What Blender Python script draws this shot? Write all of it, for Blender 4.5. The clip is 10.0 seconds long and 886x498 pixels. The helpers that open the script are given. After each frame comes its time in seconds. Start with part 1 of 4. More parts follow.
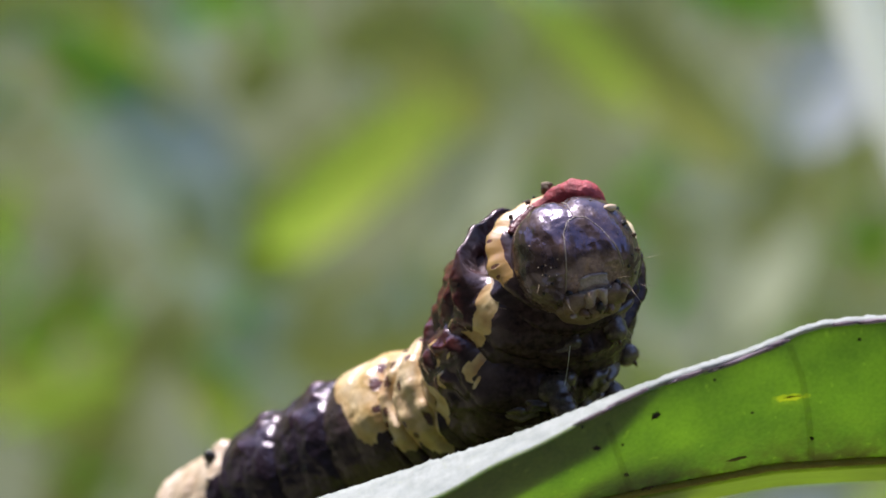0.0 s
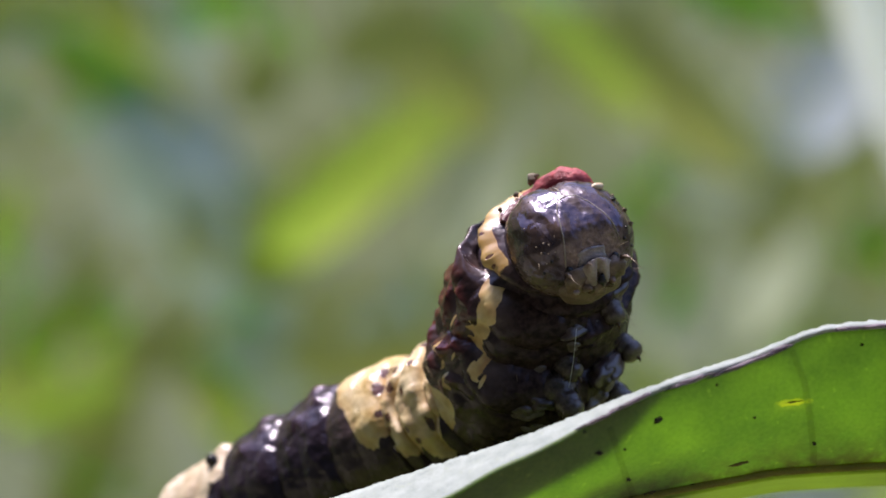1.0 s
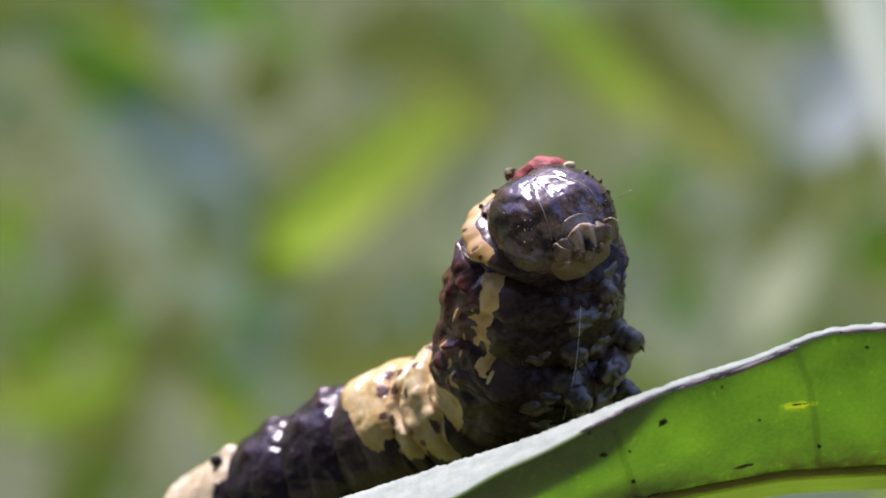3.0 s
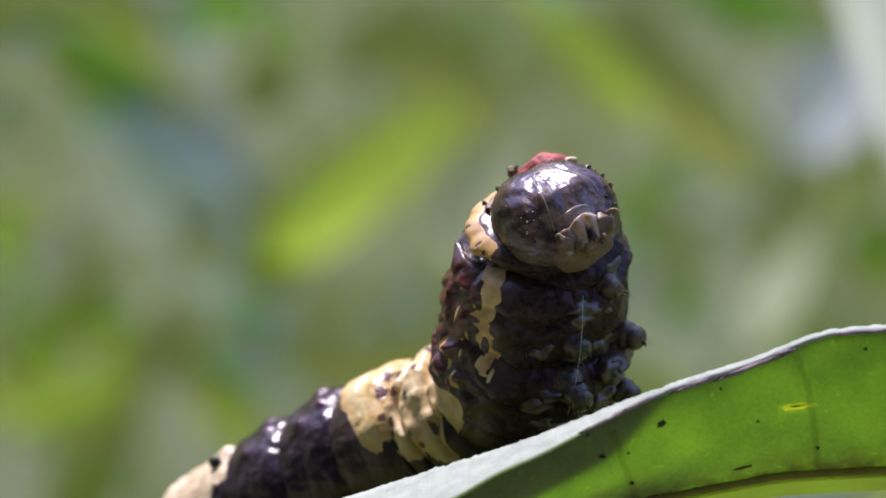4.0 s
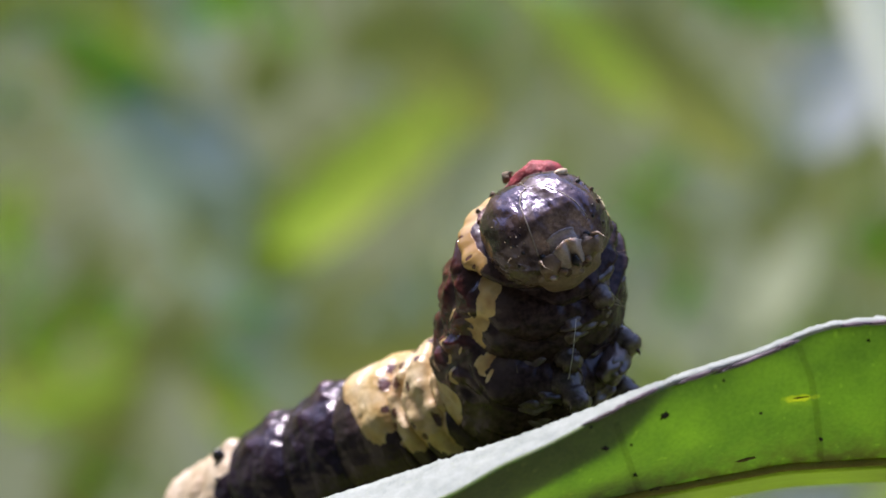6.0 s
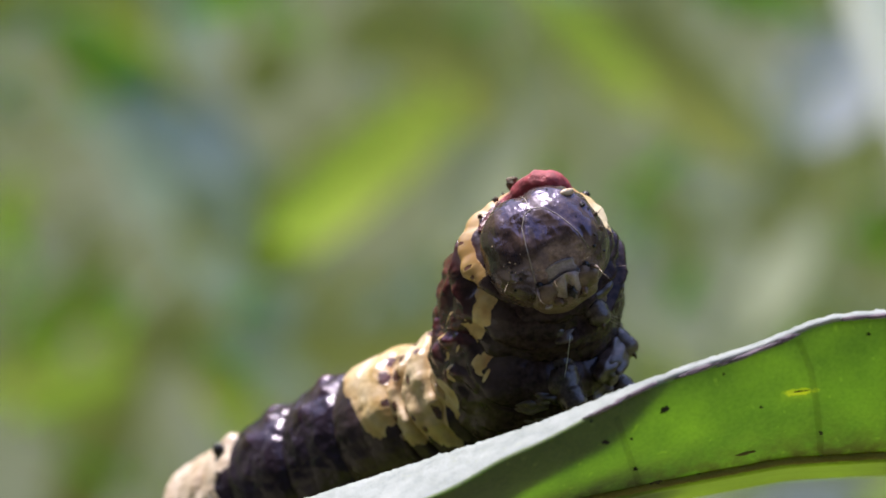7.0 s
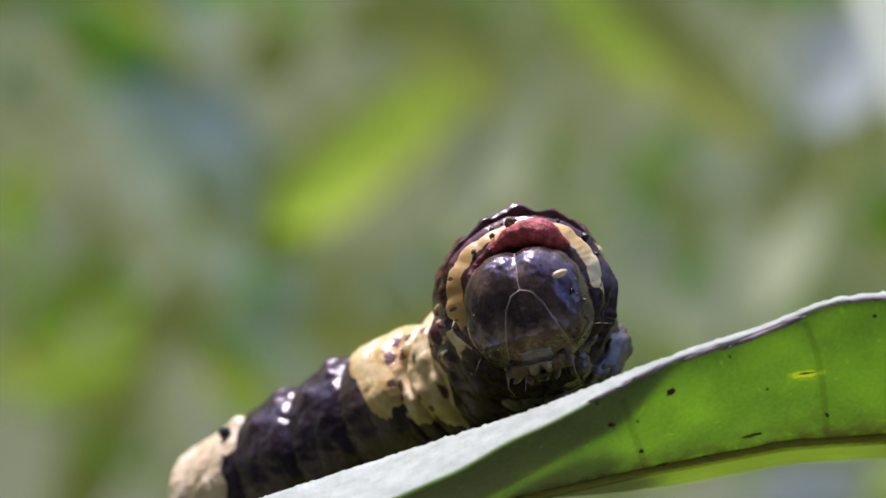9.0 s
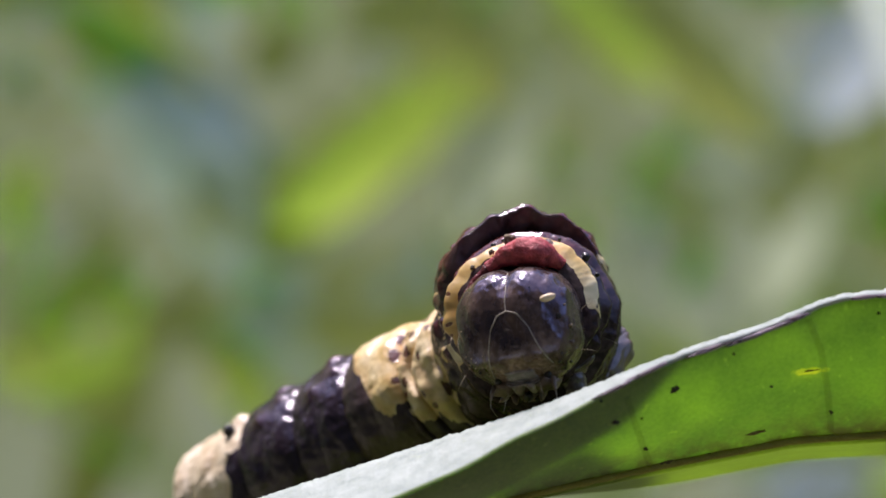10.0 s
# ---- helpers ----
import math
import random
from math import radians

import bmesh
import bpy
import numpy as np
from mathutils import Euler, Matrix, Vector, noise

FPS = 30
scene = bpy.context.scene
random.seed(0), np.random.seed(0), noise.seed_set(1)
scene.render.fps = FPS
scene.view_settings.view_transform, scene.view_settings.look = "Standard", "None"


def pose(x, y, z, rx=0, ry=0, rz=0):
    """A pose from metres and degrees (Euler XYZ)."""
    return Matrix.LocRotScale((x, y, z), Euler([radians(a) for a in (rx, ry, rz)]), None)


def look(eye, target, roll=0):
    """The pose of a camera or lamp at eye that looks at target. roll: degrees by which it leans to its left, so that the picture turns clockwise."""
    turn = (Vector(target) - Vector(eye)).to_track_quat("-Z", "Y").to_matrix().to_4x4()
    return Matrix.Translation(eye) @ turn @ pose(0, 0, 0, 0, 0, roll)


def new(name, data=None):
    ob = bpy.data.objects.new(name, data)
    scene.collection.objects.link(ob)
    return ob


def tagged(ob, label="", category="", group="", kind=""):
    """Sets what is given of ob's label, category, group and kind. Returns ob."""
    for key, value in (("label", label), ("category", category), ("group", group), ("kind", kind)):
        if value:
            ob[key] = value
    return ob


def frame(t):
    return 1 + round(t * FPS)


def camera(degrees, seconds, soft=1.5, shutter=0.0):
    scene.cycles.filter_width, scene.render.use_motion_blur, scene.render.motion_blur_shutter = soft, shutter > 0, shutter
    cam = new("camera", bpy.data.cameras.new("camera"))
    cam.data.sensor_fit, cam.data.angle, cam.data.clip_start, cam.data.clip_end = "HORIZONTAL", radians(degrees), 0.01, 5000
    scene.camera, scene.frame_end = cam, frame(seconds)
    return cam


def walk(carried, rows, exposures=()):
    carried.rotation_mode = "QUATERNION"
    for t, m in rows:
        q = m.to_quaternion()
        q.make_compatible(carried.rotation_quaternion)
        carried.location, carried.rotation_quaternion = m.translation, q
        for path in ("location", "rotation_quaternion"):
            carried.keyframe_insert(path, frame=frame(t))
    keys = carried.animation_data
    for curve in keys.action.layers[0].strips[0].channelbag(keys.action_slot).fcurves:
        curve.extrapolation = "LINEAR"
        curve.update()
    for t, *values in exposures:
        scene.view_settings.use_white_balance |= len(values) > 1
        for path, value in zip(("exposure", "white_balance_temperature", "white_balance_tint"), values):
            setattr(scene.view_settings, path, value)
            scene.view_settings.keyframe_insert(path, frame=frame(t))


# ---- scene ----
# ---- camera ----
MM = 0.001
DIST = 0.1562            # lens to the plane of focus' origin
PIX = 0.028              # millimetres per unit of the picture plane at y = 0
FOV = 16.0
cam = camera(FOV, 10.0, soft=1.6, shutter=0.0)
cam.data.dof.use_dof = True
cam.data.dof.focus_distance = 0.1508
cam.data.dof.aperture_fstop = 41.0

# seconds, sway to the side and up (units of the picture plane), lean in degrees
SWAY = ((0.0, -12.1, -11.0, -0.30), (0.5, -8.9, -5.4, -0.25), (1.0, -7.6, -3.3, -0.19), (1.5, -4.5, -4.4, -0.20),
        (2.0, -2.9, -3.0, -0.16), (2.5, 1.9, -1.9, -0.08), (4.0, -0.6, 1.8, 0.0), (4.5, 0.0, 0.0, 0.0),
        (5.0, 1.4, 0.1, -0.03), (5.5, 3.5, -5.2, -0.10), (7.0, 4.1, -21.9, -0.21), (7.5, 5.8, -28.9, -0.27),
        (8.0, 7.7, -37.4, -0.28), (8.5, 11.4, -45.6, -0.26), (9.0, 14.6, -52.3, -0.31), (9.5, 17.0, -54.8, -0.33),
        (10.0, 21.3, -56.1, -0.41))


def camera_rows():
    rows = []
    reach = DIST / MM / PIX
    for t, sx, sy, lean in SWAY:
        aim = (-sx / reach, 1.0 - DIST, sy / reach)
        rows.append((t, look((0, -DIST, 0), aim, lean)))
    return rows


walk(cam, camera_rows(), ((0.0, 1.13, 6340, 26), (10.0, 1.13, 6340, 26)))

# ---- light ----
world = bpy.data.worlds.new("world")
scene.world = world
world.use_nodes = True
wn = world.node_tree.nodes
sky = wn.new("ShaderNodeTexSky")
sky.sky_type = "NISHITA"
sky.sun_disc = False
sky.sun_elevation = radians(71)
sky.sun_rotation = radians(-35.5)
sky.air_density = 1.0
sky.dust_density = 0.9
world.node_tree.links.new(sky.outputs["Color"], wn["Background"].inputs["Color"])
wn["Background"].inputs["Strength"].default_value = 0.15

sun = new("sun", bpy.data.lights.new("sun", "SUN"))
sun.data.energy = 3.2
sun.data.angle = radians(11)
sun.data.color = (1.0, 0.96, 0.88)
sun.matrix_world = look((-0.30, 0.42, 1.50), (0, 0, 0))


# ---- small tools ----
def at(px, py, y):
    """Metres from a place in the picture plane of 1568 x 882 units and a depth y in millimetres."""
    k = (DIST / MM + y) / (DIST / MM)
    return Vector(((px - 784) * PIX * k * MM, y * MM, (441 - py) * PIX * k * MM))


def part(name, bm, material, parent=None, label="", smooth=True):
    me = bpy.data.meshes.new(name)
    bm.to_mesh(me)
    bm.free()
    if smooth:
        for p in me.polygons:
            p.use_smooth = True
    me.materials.append(material)
    ob = new(name, me)
    if parent:
        ob.parent = parent
    if label:
        ob["label"] = label
    return ob


def tube(bm, pts, radii, n=8):
    """A round tube through pts, closed at both ends."""
    pts = [Vector(p) for p in pts]
    rings = []
    ref = Vector((0.31, 0.52, 0.8))
    for i, p in enumerate(pts):
        d = (pts[min(i + 1, len(pts) - 1)] - pts[max(i - 1, 0)]).normalized()
        a = d.cross(ref)
        if a.length < 1e-3:
            a = d.cross(Vector((1, 0, 0)))
        a.normalize()
        b = d.cross(a)
        r = radii[i] if isinstance(radii, (list, tuple)) else radii
        rings.append([bm.verts.new(p + r * (math.cos(k * math.tau / n) * a + math.sin(k * math.tau / n) * b)) for k in range(n)])
    for q, s in zip(rings, rings[1:]):
        for k in range(n):
            bm.faces.new((q[k], q[(k + 1) % n], s[(k + 1) % n], s[k]))
    bm.faces.new(rings[0][::-1])
    bm.faces.new(rings[-1])
    return bm


def blob(bm, centre, radii, turn=None, rough=0.0, seed=0.0, u=20, v=12):
    """An uneven rounded lump."""
    m = Matrix.Translation(centre) @ (turn or Matrix.Identity(4))
    made = bmesh.ops.create_uvsphere(bm, u_segments=u, v_segments=v, radius=1.0)["verts"]
    for w in made:
        c = w.co.copy()
        k = 1 + rough * noise.noise(c * 1.7 + Vector((seed, seed * 2, -seed)))
        w.co = m @ Vector((c.x * radii[0] * k, c.y * radii[1] * k, c.z * radii[2] * k))
    return bm


def gauss(x, c, w):
    return math.exp(-((x - c) / w) ** 2)


def wrap(a):
    return (a + 180) % 360 - 180


def step(a, b, x):
    k = min(1.0, max(0.0, (x - a) / (b - a)))
    return k * k * (3 - 2 * k)


# ---- materials ----
def material(name):
    m = bpy.data.materials.new(name)
    m.use_nodes = True
    nt = m.node_tree
    return m, nt, nt.nodes["Principled BSDF"]


def node(nt, kind, **inputs):
    n = nt.nodes.new(kind)
    for k, v in inputs.items():
        n.inputs[k.replace("_", " ")].default_value = v
    return n


def noise_node(nt, scale, detail=3.0, rough=0.55, stretch=(1, 1, 1)):
    tc = nt.nodes.new("ShaderNodeTexCoord")
    mp = nt.nodes.new("ShaderNodeMapping")
    mp.inputs["Scale"].default_value = stretch
    n = node(nt, "ShaderNodeTexNoise", Scale=scale, Detail=detail, Roughness=rough)
    nt.links.new(tc.outputs["Object"], mp.inputs["Vector"])
    nt.links.new(mp.outputs["Vector"], n.inputs["Vector"])
    return n.outputs["Fac"]


def ramp(nt, fac, stops):
    r = nt.nodes.new("ShaderNodeValToRGB")
    while len(r.color_ramp.elements) < len(stops):
        r.color_ramp.elements.new(0.5)
    for e, (p, c) in zip(r.color_ramp.elements, stops):
        e.position = p
        e.color = (*c, 1) if len(c) == 3 else c
    nt.links.new(fac, r.inputs["Fac"])
    return r.outputs["Color"]


def mix(nt, fac, a, b):
    m = nt.nodes.new("ShaderNodeMix")
    m.data_type = "RGBA"
    for sock, v in ((m.inputs[0], fac), (m.inputs[6], a), (m.inputs[7], b)):
        if isinstance(v, (int, float)):
            sock.default_value = v
        elif isinstance(v, tuple):
            sock.default_value = (*v, 1)
        else:
            nt.links.new(v, sock)
    return m.outputs[2]


def maths(nt, op, a, b=0.0, clamp=False):
    m = nt.nodes.new("ShaderNodeMath")
    m.operation = op
    m.use_clamp = clamp
    for sock, v in ((m.inputs[0], a), (m.inputs[1], b)):
        if isinstance(v, (int, float)):
            sock.default_value = v
        else:
            nt.links.new(v, sock)
    return m.outputs[0]


def attr(nt, name):
    a = nt.nodes.new("ShaderNodeAttribute")
    a.attribute_name = name
    return a.outputs["Fac"]


def bump(nt, bsdf, height, strength, distance):
    b = node(nt, "ShaderNodeBump", Strength=strength, Distance=distance)
    nt.links.new(height, b.inputs["Height"])
    nt.links.new(b.outputs["Normal"], bsdf.inputs["Normal"])


def plain(name, a, b, scale, rough, relief=0.3, depth=0.00005, **more):
    """A surface that varies between two colours, with grain at two sizes."""
    m, nt, p = material(name)
    big = noise_node(nt, scale, 4)
    fine = noise_node(nt, scale * 6, 3)
    f = maths(nt, "ADD", maths(nt, "MULTIPLY", big, 0.7), maths(nt, "MULTIPLY", fine, 0.3))
    nt.links.new(ramp(nt, f, ((0.36, a), (0.64, b))), p.inputs["Base Color"])
    p.inputs["Roughness"].default_value = rough
    for k, v in more.items():
        p.inputs[k.replace("_", " ")].default_value = v
    if relief:
        bump(nt, p, f, relief, depth)
    return m


def skin_material():
    """Larval skin: blackish and wet, with cream patches and red-brown backs."""
    m, nt, p = material("larval_skin")
    big = noise_node(nt, 700, 4)
    fine = noise_node(nt, 3200, 4)
    grain = noise_node(nt, 11000, 2)
    tc = nt.nodes.new("ShaderNodeTexCoord")
    cells = node(nt, "ShaderNodeTexVoronoi", Scale=1500)
    nt.links.new(tc.outputs["Object"], cells.inputs["Vector"])
    dark = ramp(nt, big, ((0.35, (0.012, 0.008, 0.013)), (0.7, (0.044, 0.031, 0.050))))
    warm = ramp(nt, big, ((0.35, (0.024, 0.016, 0.014)), (0.7, (0.105, 0.073, 0.065))))
    dark = mix(nt, attr(nt, "pale"), warm, dark)
    brown = ramp(nt, fine, ((0.3, (0.026, 0.008, 0.007)), (0.7, (0.150, 0.037, 0.029))))
    base = mix(nt, maths(nt, "MULTIPLY", attr(nt, "brown"), 1.0, True), dark, brown)
    wide = noise_node(nt, 420, 3)
    cream = ramp(nt, wide, ((0.36, (0.50, 0.27, 0.065)), (0.47, (0.68, 0.49, 0.18)), (0.64, (0.80, 0.68, 0.40))))
    pale = ramp(nt, big, ((0.3, (0.56, 0.44, 0.29)), (0.7, (0.74, 0.66, 0.52))))
    belly = ramp(nt, fine, ((0.32, (0.014, 0.008, 0.008)), (0.7, (0.066, 0.041, 0.039))))
    base = mix(nt, attr(nt, "belly"), base, belly)
    cream = mix(nt, attr(nt, "pale"), cream, pale)
    cream = mix(nt, maths(nt, "MULTIPLY", attr(nt, "brown"), 0.8, True), cream, (0.42, 0.245, 0.055))
    soil = ramp(nt, noise_node(nt, 1900, 4, 0.6), ((0.36, (1, 1, 1)), (0.54, (0, 0, 0))))
    cream = mix(nt, maths(nt, "MULTIPLY", soil, 0.35), cream, (0.36, 0.24, 0.11))
    edge = maths(nt, "ADD", attr(nt, "cream"), maths(nt, "MULTIPLY", maths(nt, "SUBTRACT", noise_node(nt, 1100, 3), 0.5), 0.8))
    edge = maths(nt, "ADD", edge, maths(nt, "MULTIPLY", maths(nt, "SUBTRACT", fine, 0.5), 0.5))
    mask = maths(nt, "MULTIPLY", maths(nt, "SUBTRACT", edge, 0.5), 12.0, True)
    fleck = maths(nt, "ADD", attr(nt, "fleck"), maths(nt, "MULTIPLY", maths(nt, "SUBTRACT", noise_node(nt, 2600, 2), 0.5), 1.6))
    fleck = maths(nt, "MULTIPLY", maths(nt, "SUBTRACT", fleck, 0.5), 7.0, True)
    mask = maths(nt, "SUBTRACT", mask, maths(nt, "MULTIPLY", fleck, 0.9), True)
    nt.links.new(mix(nt, mask, base, cream), p.inputs["Base Color"])
    rough = maths(nt, "ADD", maths(nt, "MULTIPLY", fine, 0.22), maths(nt, "MULTIPLY", maths(nt, "SUBTRACT", mask, maths(nt, "MULTIPLY", attr(nt, "brown"), 0.3)), 0.17))
    nt.links.new(maths(nt, "SUBTRACT", maths(nt, "ADD", rough, 0.12), maths(nt, "MULTIPLY", attr(nt, "belly"), 0.06)), p.inputs["Roughness"])
    h = maths(nt, "ADD", maths(nt, "MULTIPLY", fine, 0.45), maths(nt, "MULTIPLY", grain, 0.10))
    h = maths(nt, "SUBTRACT", h, maths(nt, "MULTIPLY", cells.outputs["Distance"], 0.12))
    h = maths(nt, "MULTIPLY", h, maths(nt, "SUBTRACT", maths(nt, "SUBTRACT", 1.0, maths(nt, "MULTIPLY", mask, 0.72)), maths(nt, "MULTIPLY", attr(nt, "brown"), 0.35), True))
    h = maths(nt, "ADD", h, maths(nt, "MULTIPLY", mask, 0.30))
    bump(nt, p, h, 0.55, 0.00014)
    shine = maths(nt, "ADD", 0.5, maths(nt, "MULTIPLY", attr(nt, "brown"), 0.3))
    nt.links.new(maths(nt, "SUBTRACT", shine, maths(nt, "MULTIPLY", attr(nt, "belly"), 0.33), True), p.inputs["Specular IOR Level"])
    # Highlights are tinted lavender in place of blue skylight.
    p.inputs["Specular Tint"].default_value = (0.90, 0.85, 1.0, 1.0)
    return m


def head_material():
    """Glossy dark-brown head capsule that pales towards the mouth."""
    m, nt, p = material("head_capsule")
    big = noise_node(nt, 900, 4)
    fine = noise_node(nt, 5200, 3)
    dark = ramp(nt, big, ((0.35, (0.024, 0.015, 0.012)), (0.68, (0.074, 0.046, 0.034))))
    tan = ramp(nt, fine, ((0.3, (0.115, 0.074, 0.048)), (0.7, (0.34, 0.235, 0.160))))
    edge = maths(nt, "ADD", attr(nt, "tan"), maths(nt, "MULTIPLY", maths(nt, "SUBTRACT", big, 0.5), 0.9), True)
    nt.links.new(mix(nt, edge, dark, tan), p.inputs["Base Color"])
    dry = ramp(nt, noise_node(nt, 1500, 4, 0.6, (1, 1, 0.55)), ((0.50, (0, 0, 0)), (0.60, (1, 1, 1))))
    nt.links.new(maths(nt, "ADD", maths(nt, "ADD", maths(nt, "MULTIPLY", fine, 0.22), 0.08), maths(nt, "MULTIPLY", dry, 0.25)), p.inputs["Roughness"])
    nt.links.new(maths(nt, "SUBTRACT", 1.1, maths(nt, "MULTIPLY", dry, 0.8)), p.inputs["Specular IOR Level"])
    pits = node(nt, "ShaderNodeTexVoronoi", Scale=2600)
    tc = nt.nodes.new("ShaderNodeTexCoord")
    nt.links.new(tc.outputs["Object"], pits.inputs["Vector"])
    h = maths(nt, "ADD", maths(nt, "MULTIPLY", pits.outputs["Distance"], 0.25), maths(nt, "MULTIPLY", fine, 0.10))
    h = maths(nt, "ADD", h, maths(nt, "MULTIPLY", noise_node(nt, 1000, 2, 0.5, (1, 1, 0.3)), 1.6))
    h = maths(nt, "ADD", h, maths(nt, "MULTIPLY", noise_node(nt, 2600, 2, 0.5, (1, 1, 0.45)), 0.35))
    bump(nt, p, h, 0.6, 0.00015)
    # The lavender tint puts the sky's blue into the gloss.
    p.inputs["Specular Tint"].default_value = (0.72, 0.66, 1.0, 1.0)
    p.inputs["Coat Weight"].default_value = 0.05
    p.inputs["Coat Roughness"].default_value = 0.10
    return m


LEAF_COLOUR = {}


def leaf_material(name, low, high, glow, rough=0.42, scale=240, depth=0.00008, through_share=0.68, grey_share=0.0):
    """A leaf that lets light through; low and high are its two greens."""
    m, nt, p = material(name)
    big = noise_node(nt, scale, 4)
    fine = noise_node(nt, scale * 14, 3)
    f = maths(nt, "ADD", maths(nt, "MULTIPLY", big, 0.65), maths(nt, "MULTIPLY", fine, 0.35))
    col = ramp(nt, f, ((0.32, low), (0.68, high)))
    pip = maths(nt, "MULTIPLY", maths(nt, "SUBTRACT", noise_node(nt, scale * 6, 1.0), 0.69), 9.0, True)
    col = mix(nt, maths(nt, "MULTIPLY", pip, 0.5), col, (0.34, 0.42, 0.09))
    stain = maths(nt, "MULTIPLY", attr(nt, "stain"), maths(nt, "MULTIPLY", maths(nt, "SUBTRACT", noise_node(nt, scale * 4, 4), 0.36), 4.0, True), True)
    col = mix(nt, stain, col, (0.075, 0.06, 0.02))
    LEAF_COLOUR[name] = col
    # Grey in the surface colour: a paler underside plus painted sky sheen.
    nt.links.new(mix(nt, grey_share, col, (0.22, 0.225, 0.19)), p.inputs["Base Color"])
    p.inputs["Roughness"].default_value = rough
    bump(nt, p, f, 0.5, depth)
    tr = nt.nodes.new("ShaderNodeBsdfTranslucent")
    bright = nt.nodes.new("ShaderNodeMix")
    bright.data_type = "RGBA"
    bright.blend_type = "MULTIPLY"
    bright.inputs[0].default_value = 1.0
    nt.links.new(col, bright.inputs[6])
    bright.inputs[7].default_value = (*glow, 1)
    nt.links.new(bright.outputs[2], tr.inputs["Color"])
    ms = nt.nodes.new("ShaderNodeMixShader")
    ms.inputs[0].default_value = through_share
    nt.links.new(p.outputs[0], ms.inputs[1])
    nt.links.new(tr.outputs[0], ms.inputs[2])
    nt.links.new(ms.outputs[0], nt.nodes["Material Output"].inputs["Surface"])
    return m


def sheer(m, share):
    """Lets a share of the light pass straight through the material."""
    nt = m.node_tree
    t = nt.nodes.new("ShaderNodeBsdfTransparent")
    ms = nt.nodes.new("ShaderNodeMixShader")
    ms.inputs[0].default_value = share
    nt.links.new(nt.nodes["Principled BSDF"].outputs[0], ms.inputs[1])
    nt.links.new(t.outputs[0], ms.inputs[2])
    nt.links.new(ms.outputs[0], nt.nodes["Material Output"].inputs["Surface"])
    return m


SKIN = skin_material()
HEAD = head_material()
CHITIN = plain("leg_cuticle", (0.036, 0.026, 0.023), (0.135, 0.100, 0.088), 1400, 0.26, 0.4, 0.0001, Coat_Weight=0.25, Coat_Roughness=0.1)
PAD = plain("wet_dark_skin", (0.030, 0.019, 0.016), (0.140, 0.094, 0.082), 900, 0.33, 0.2, 0.00005, Specular_IOR_Level=0.95)
DARKTAN = plain("jaw_cuticle", (0.03, 0.018, 0.010), (0.10, 0.055, 0.030), 1800, 0.25, 0.3, 0.0001)
TAN = plain("mouth_cuticle", (0.13, 0.085, 0.060), (0.34, 0.25, 0.18), 1400, 0.5, 0.4, 0.0001)
LIP = plain("lip_cuticle", (0.15, 0.12, 0.11), (0.36, 0.31, 0.30), 2600, 0.22, 0.5, 0.0001, Coat_Weight=0.4)
LOBE = plain("lip_lobe", (0.24, 0.18, 0.145), (0.47, 0.385, 0.325), 1500, 0.38, 0.4, 0.0001, Coat_Weight=0.15)
CHEEK = plain("cheek_cuticle", (0.085, 0.055, 0.036), (0.26, 0.18, 0.125), 1300, 0.5, 0.4, 0.0001)
for soft_part in (LIP, LOBE, CHEEK):
    inner = soft_part.node_tree.nodes["Principled BSDF"]
    inner.inputs["Subsurface Weight"].default_value = 0.25
    inner.inputs["Subsurface Scale"].default_value = 0.0006
    inner.inputs["Subsurface Radius"].default_value = (1.0, 0.6, 0.4)
THROAT = plain("throat_skin", (0.085, 0.055, 0.036), (0.235, 0.160, 0.105), 1300, 0.45, 0.4, 0.0001)
SUTURE = plain("suture_line", (0.20, 0.17, 0.13), (0.40, 0.35, 0.28), 3000, 0.4, 0.2)
RED = plain("red_fold_skin", (0.17, 0.012, 0.018), (0.52, 0.070, 0.078), 2200, 0.55, 0.9, 0.0002)
MAROON = plain("maroon_fold_skin", (0.035, 0.006, 0.007), (0.16, 0.016, 0.020), 1500, 0.35, 0.6, 0.0002)
BLACK = plain("black_spot", (0.006, 0.005, 0.005), (0.02, 0.017, 0.015), 2500, 0.3, 0.3)
HAIR = plain("bristle", (0.20, 0.15, 0.09), (0.42, 0.33, 0.22), 3000, 0.35, 0.0)
GRAIN = plain("pale_grain", (0.50, 0.36, 0.20), (0.74, 0.62, 0.44), 2500, 0.45, 0.3)
SILK = plain("silk", (0.7, 0.7, 0.7), (0.85, 0.85, 0.85), 2000, 0.3, 0.0)
GRIT = plain("soil_grit", (0.05, 0.035, 0.022), (0.26, 0.20, 0.13), 2200, 0.8, 0.6, 0.0002)
LEAF = leaf_material("leaf_blade_green", (0.095, 0.165, 0.024), (0.195, 0.285, 0.050), (2.05, 2.2, 1.1), 0.45, 330, 0.00012, 0.62, 0.42)
PALE = leaf_material("pale_leaf_face", (0.17, 0.20, 0.045), (0.25, 0.30, 0.075), (1.4, 1.6, 0.8))
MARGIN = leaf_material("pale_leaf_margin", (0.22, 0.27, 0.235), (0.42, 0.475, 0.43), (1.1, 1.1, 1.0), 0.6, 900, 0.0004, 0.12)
RIB = leaf_material("brown_midrib", (0.19, 0.185, 0.035), (0.31, 0.31, 0.065), (1.5, 1.45, 0.9), 0.8, 700, 0.0001, 0.5)
VEIN = sheer(plain("leaf_vein", (0.06, 0.06, 0.01), (0.14, 0.13, 0.03), 900, 0.6, 0.0), 0.86)
BLOTCH = sheer(plain("purple_blotch", (0.07, 0.045, 0.065), (0.24, 0.18, 0.22), 1500, 0.6, 0.4), 0.3)
